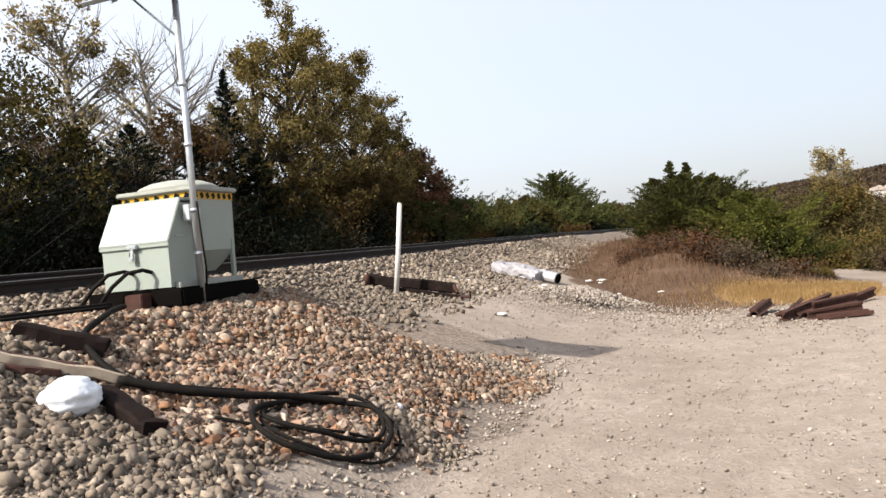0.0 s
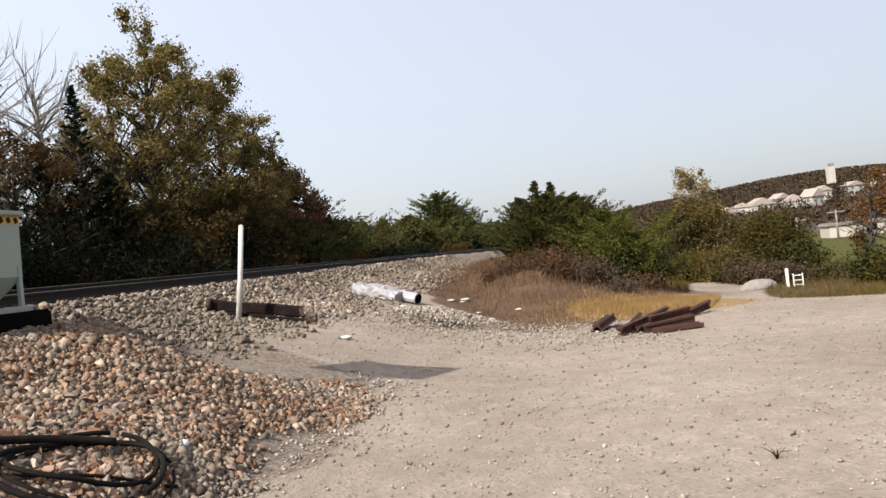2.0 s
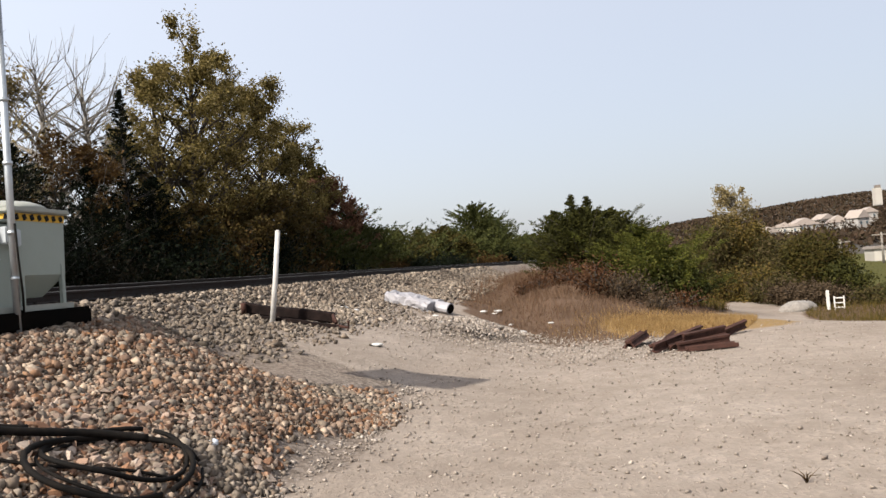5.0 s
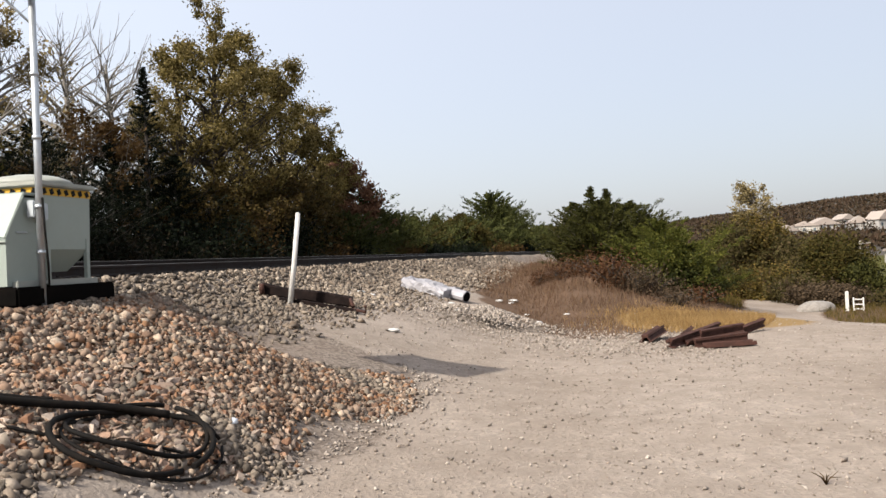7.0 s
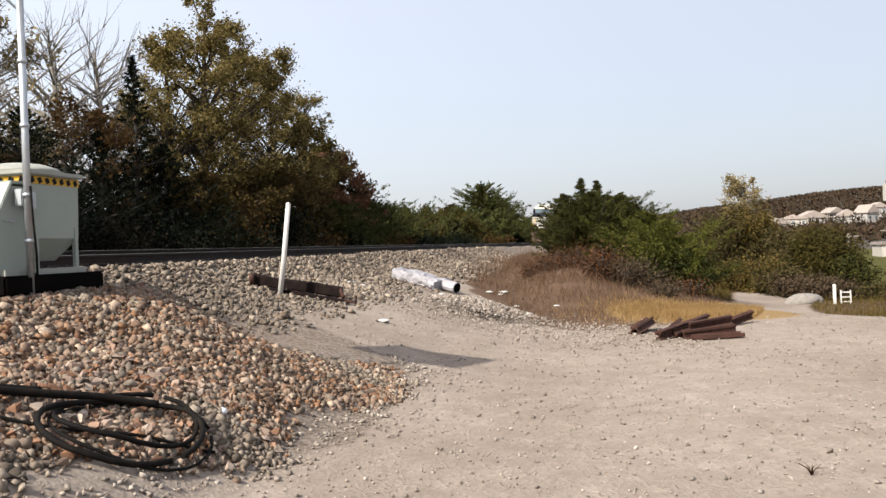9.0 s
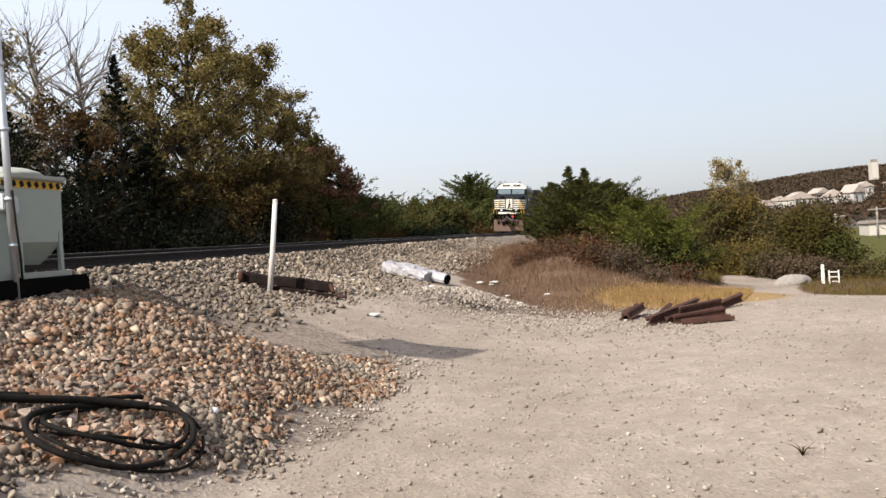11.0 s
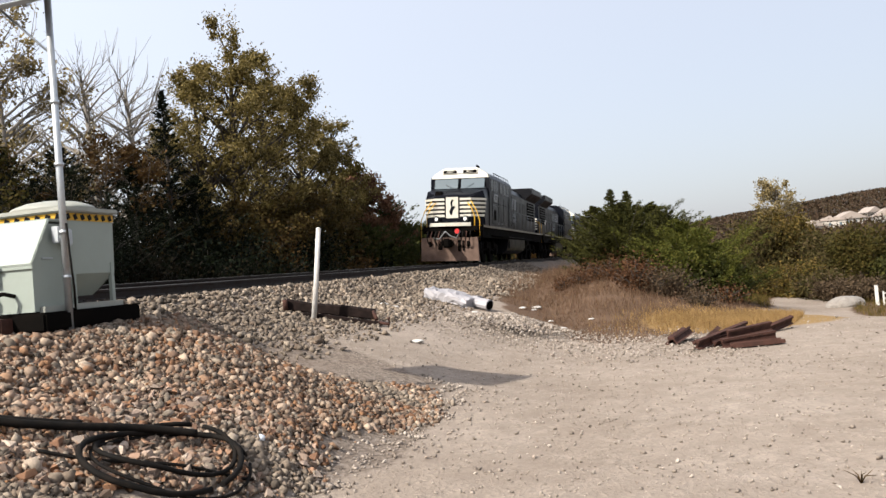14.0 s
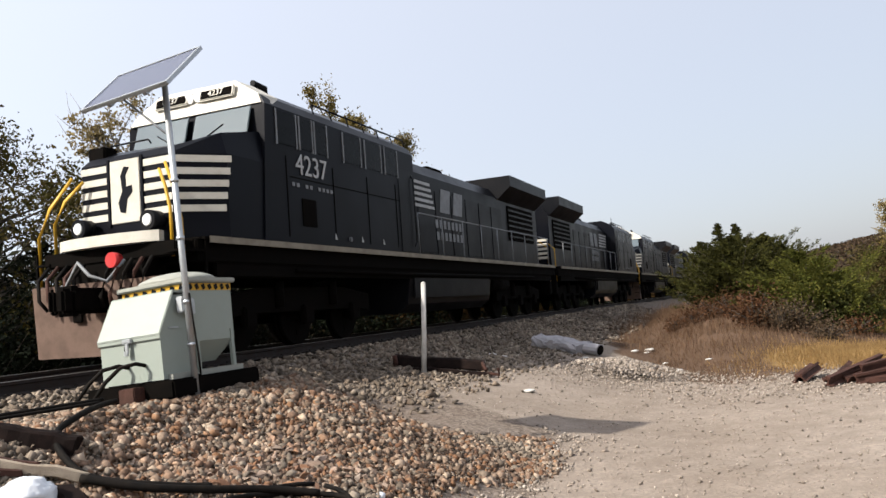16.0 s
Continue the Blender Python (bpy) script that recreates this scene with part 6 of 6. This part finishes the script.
L_HILL = leaf("hill_foliage", [(0.0297, 0.0213, 0.0132), (0.0459, 0.0312, 0.0216), (0.0594, 0.0387, 0.0264), (0.0324, 0.0263, 0.0144), (0.0513, 0.0375, 0.0288)], 0.1)
build_hill()


M_HOUSE_TAN = painted("tan_house_wall", (0.27, 0.225, 0.18), 0.85, (0.2, 0.165, 0.13), 0.4, 0.3)
M_HOUSE_GREY = painted("grey_house_wall", (0.3, 0.285, 0.265), 0.85, (0.22, 0.2, 0.18), 0.4, 0.3)
M_ROOF_PALE = painted("pale_roof", (0.25, 0.21, 0.18), 0.85, (0.24, 0.2, 0.18), 0.4, 0.4)


village_leaves = []


def build_house(deg, elev, d, w, dep, h, roof, yaw, label, flat=False):
    x, y = at_bearing(deg, d)
    z = 1.76 + d * math.tan(radians(elev - 0.85))
    w, dep, h, roof = w * 0.72, dep * 0.7, h * 0.62, roof * 0.8
    kind = int(deg * 10) % 3
    wall_mat, roof_mat = (M_HOUSE, M_HOUSE_TAN, M_HOUSE_GREY)[kind], (M_ROOF_PALE, M_ROOF, M_ROOF_PALE)[kind]
    house = thing("house", label, "house", pose(x, y, z, 0, 0, yaw), "houses on the hillside")
    part("wall", Shape().box(0, 0, h / 2 - 1.5, w, dep, h + 3.0), wall_mat, house)
    if flat:
        part("roof", Shape().box(0, 0, h + 0.2, w + 0.6, dep + 0.6, 0.4), roof_mat, house)
    else:
        part("roof", Shape().prism([(-w / 2 - 0.6, h), (w / 2 + 0.6, h), (0, h + roof)], "y", -dep / 2 - 0.5, dep / 2 + 0.5), roof_mat, house)
    tg = np.random.default_rng(int(deg * 100))
    for side in (-1, 1):
        dx = side * (w * 0.5 + tg.uniform(0.5, 2.5))
        bx, by = x + dx, y - dep * 0.5 - tg.uniform(1, 3)
        tuft_at = tg.normal(0, 1.0, (220, 3)) * (1.5, 1.2, 1.5) + (bx, by, z + tg.uniform(0.3, 2.0))
        village_leaves.append(tuft_at)
    for k in range(max(2, int(w / 3))):
        xx = -w / 2 + (k + 0.5) * w / max(2, int(w / 3))
        win = part("window", Shape().box(xx, -dep / 2 - 0.02, h * 0.55, 1.1, 0.1, 1.4), wall_mat, house)
        part("pane", Shape().box(xx, -dep / 2 - 0.06, h * 0.55, 0.9, 0.08, 1.2), M_GLASS, win)


for row in (
    (17.4, 1.05, 340, 13, 9, 5, 3.0, 10, "pale house with a light roof on the wooded hillside"),
    (18.6, 1.35, 350, 16, 9, 5, 2.6, -15, "pale house with a light roof on the wooded hillside"),
    (19.7, 1.45, 370, 18, 10, 4.5, 4.0, 5, "wide house with a grey roof on the wooded hillside"),
    (21.0, 1.7, 380, 10, 8, 5, 3.0, 20, "pale house on the wooded hillside"),
    (21.8, 1.25, 340, 11, 9, 6, 3.5, -10, "pale gabled house on the wooded hillside"),
    (23.0, 1.35, 330, 8, 8, 6.5, 4.0, 25, "pale gabled house on the wooded hillside"),
    (23.6, 1.9, 390, 9, 8, 5, 3.0, 0, "pale house on the wooded hillside"),
    (25.4, 2.1, 400, 12, 9, 4, 2.5, 10, "pale house on the wooded hillside"),
    (26.6, 1.75, 380, 10, 8, 5, 2.8, -10, "pale house on the wooded hillside"),
    (27.8, 2.35, 400, 22, 9, 4.5, 2.5, 8, "long pale house on the wooded hillside"),
    (29.6, 2.2, 390, 18, 9, 5, 3.0, -5, "long pale house on the wooded hillside"),
    (14.3, 0.95, 360, 8, 7, 3.5, 1.6, 0, "small pale house on the wooded hillside"),
    (31.5, 2.0, 380, 14, 9, 5, 3.0, 12, "pale house on the wooded hillside"),
):
    build_house(*row)
vv, ff = leaf_cards(np.concatenate(village_leaves), 0.4, np.random.default_rng(12))
tagged(new("village_trees", quads("village_trees", vv, ff, L_HILL)), "brown leafless trees among the hillside houses", "trees", kind="stuff")
x, y = at_bearing(24.25, 430)
tower = thing("tower", "tall white tower block on the hilltop", "tower", pose(x, y, 1.76 + 430 * math.tan(radians(1.8))))
part("shaft", Shape().box(0, 0, 5.0, 3.4, 3.4, 8.5, 0.2), M_HOUSE, tower)
part("roof_hut", Shape().box(0.4, 0, 10.0, 2.2, 2.2, 1.5, 0.1), M_ROOF, tower)
x, y = at_bearing(25.3, 130)
shed = thing("shed", "long low white shed beyond the field", "shed", pose(x, y, -2.4, 0, 0, -5))
part("wall", Shape().box(0, 0, 1.1, 8.5, 4, 2.2), M_HOUSE, shed)
part("roof", Shape().prism([(-4.5, 2.2), (4.5, 2.2), (4.3, 2.6), (-4.3, 2.6)], "y", -2.3, 2.3), M_ROOF, shed)
for deg, d, elev in ((21.9, 105, -0.3), (24.3, 115, 0.0)):
    x, y = at_bearing(deg, d)
    top = 1.76 + d * math.tan(radians(elev)) + 0.35
    up = thing("utility_pole", "pale wooden utility pole with a crossarm beyond the trees", "utility pole", pose(x, y, hz(x, y)), "utility poles")
    part("pole", Shape().tube([(0, 0, 0), (0, 0, top - hz(x, y))], [0.16, 0.12], 8), M_PALEBARK, up)
    part("crossarm", Shape().box(0, 0, top - hz(x, y) - 0.3, 2.4, 0.12, 0.14), M_PALEBARK, up)


def train_at(t):
    """How far along the track the leading nose stands at t seconds."""
    q = 16.0 - t
    return V16 + V1 * q + V2 * q * q


V16, V1, V2 = 10.5, 13.98, -0.172


def motions():
    times = [-1.0] + [k * 0.5 for k in range(33)] + [17.0]
    fine = [k / 30.0 for k in range(-2, 483)]
    for loco, back, turned in train:
        rows = []
        for t in times:
            v = train_at(t) + back
            if turned:
                rows.append((t, pose(*on_track(v + LOCO_LENGTH, 0, RAIL_Z), 0, -CANT, TURN_TRACK + 180)))
            else:
                rows.append((t, pose(*on_track(v, 0, RAIL_Z), 0, CANT, TURN_TRACK)))
        walk(loco, rows)
        for ax in [o for o in loco.children if o.name.startswith("wheelset")]:
            p = ax.matrix_basis.translation.copy()
            sign = -1 if turned else 1
            walk(ax, [(t, pose(*p, math.degrees((train_at(t) - V16) / 0.53) * -sign)) for t in fine])


motions()
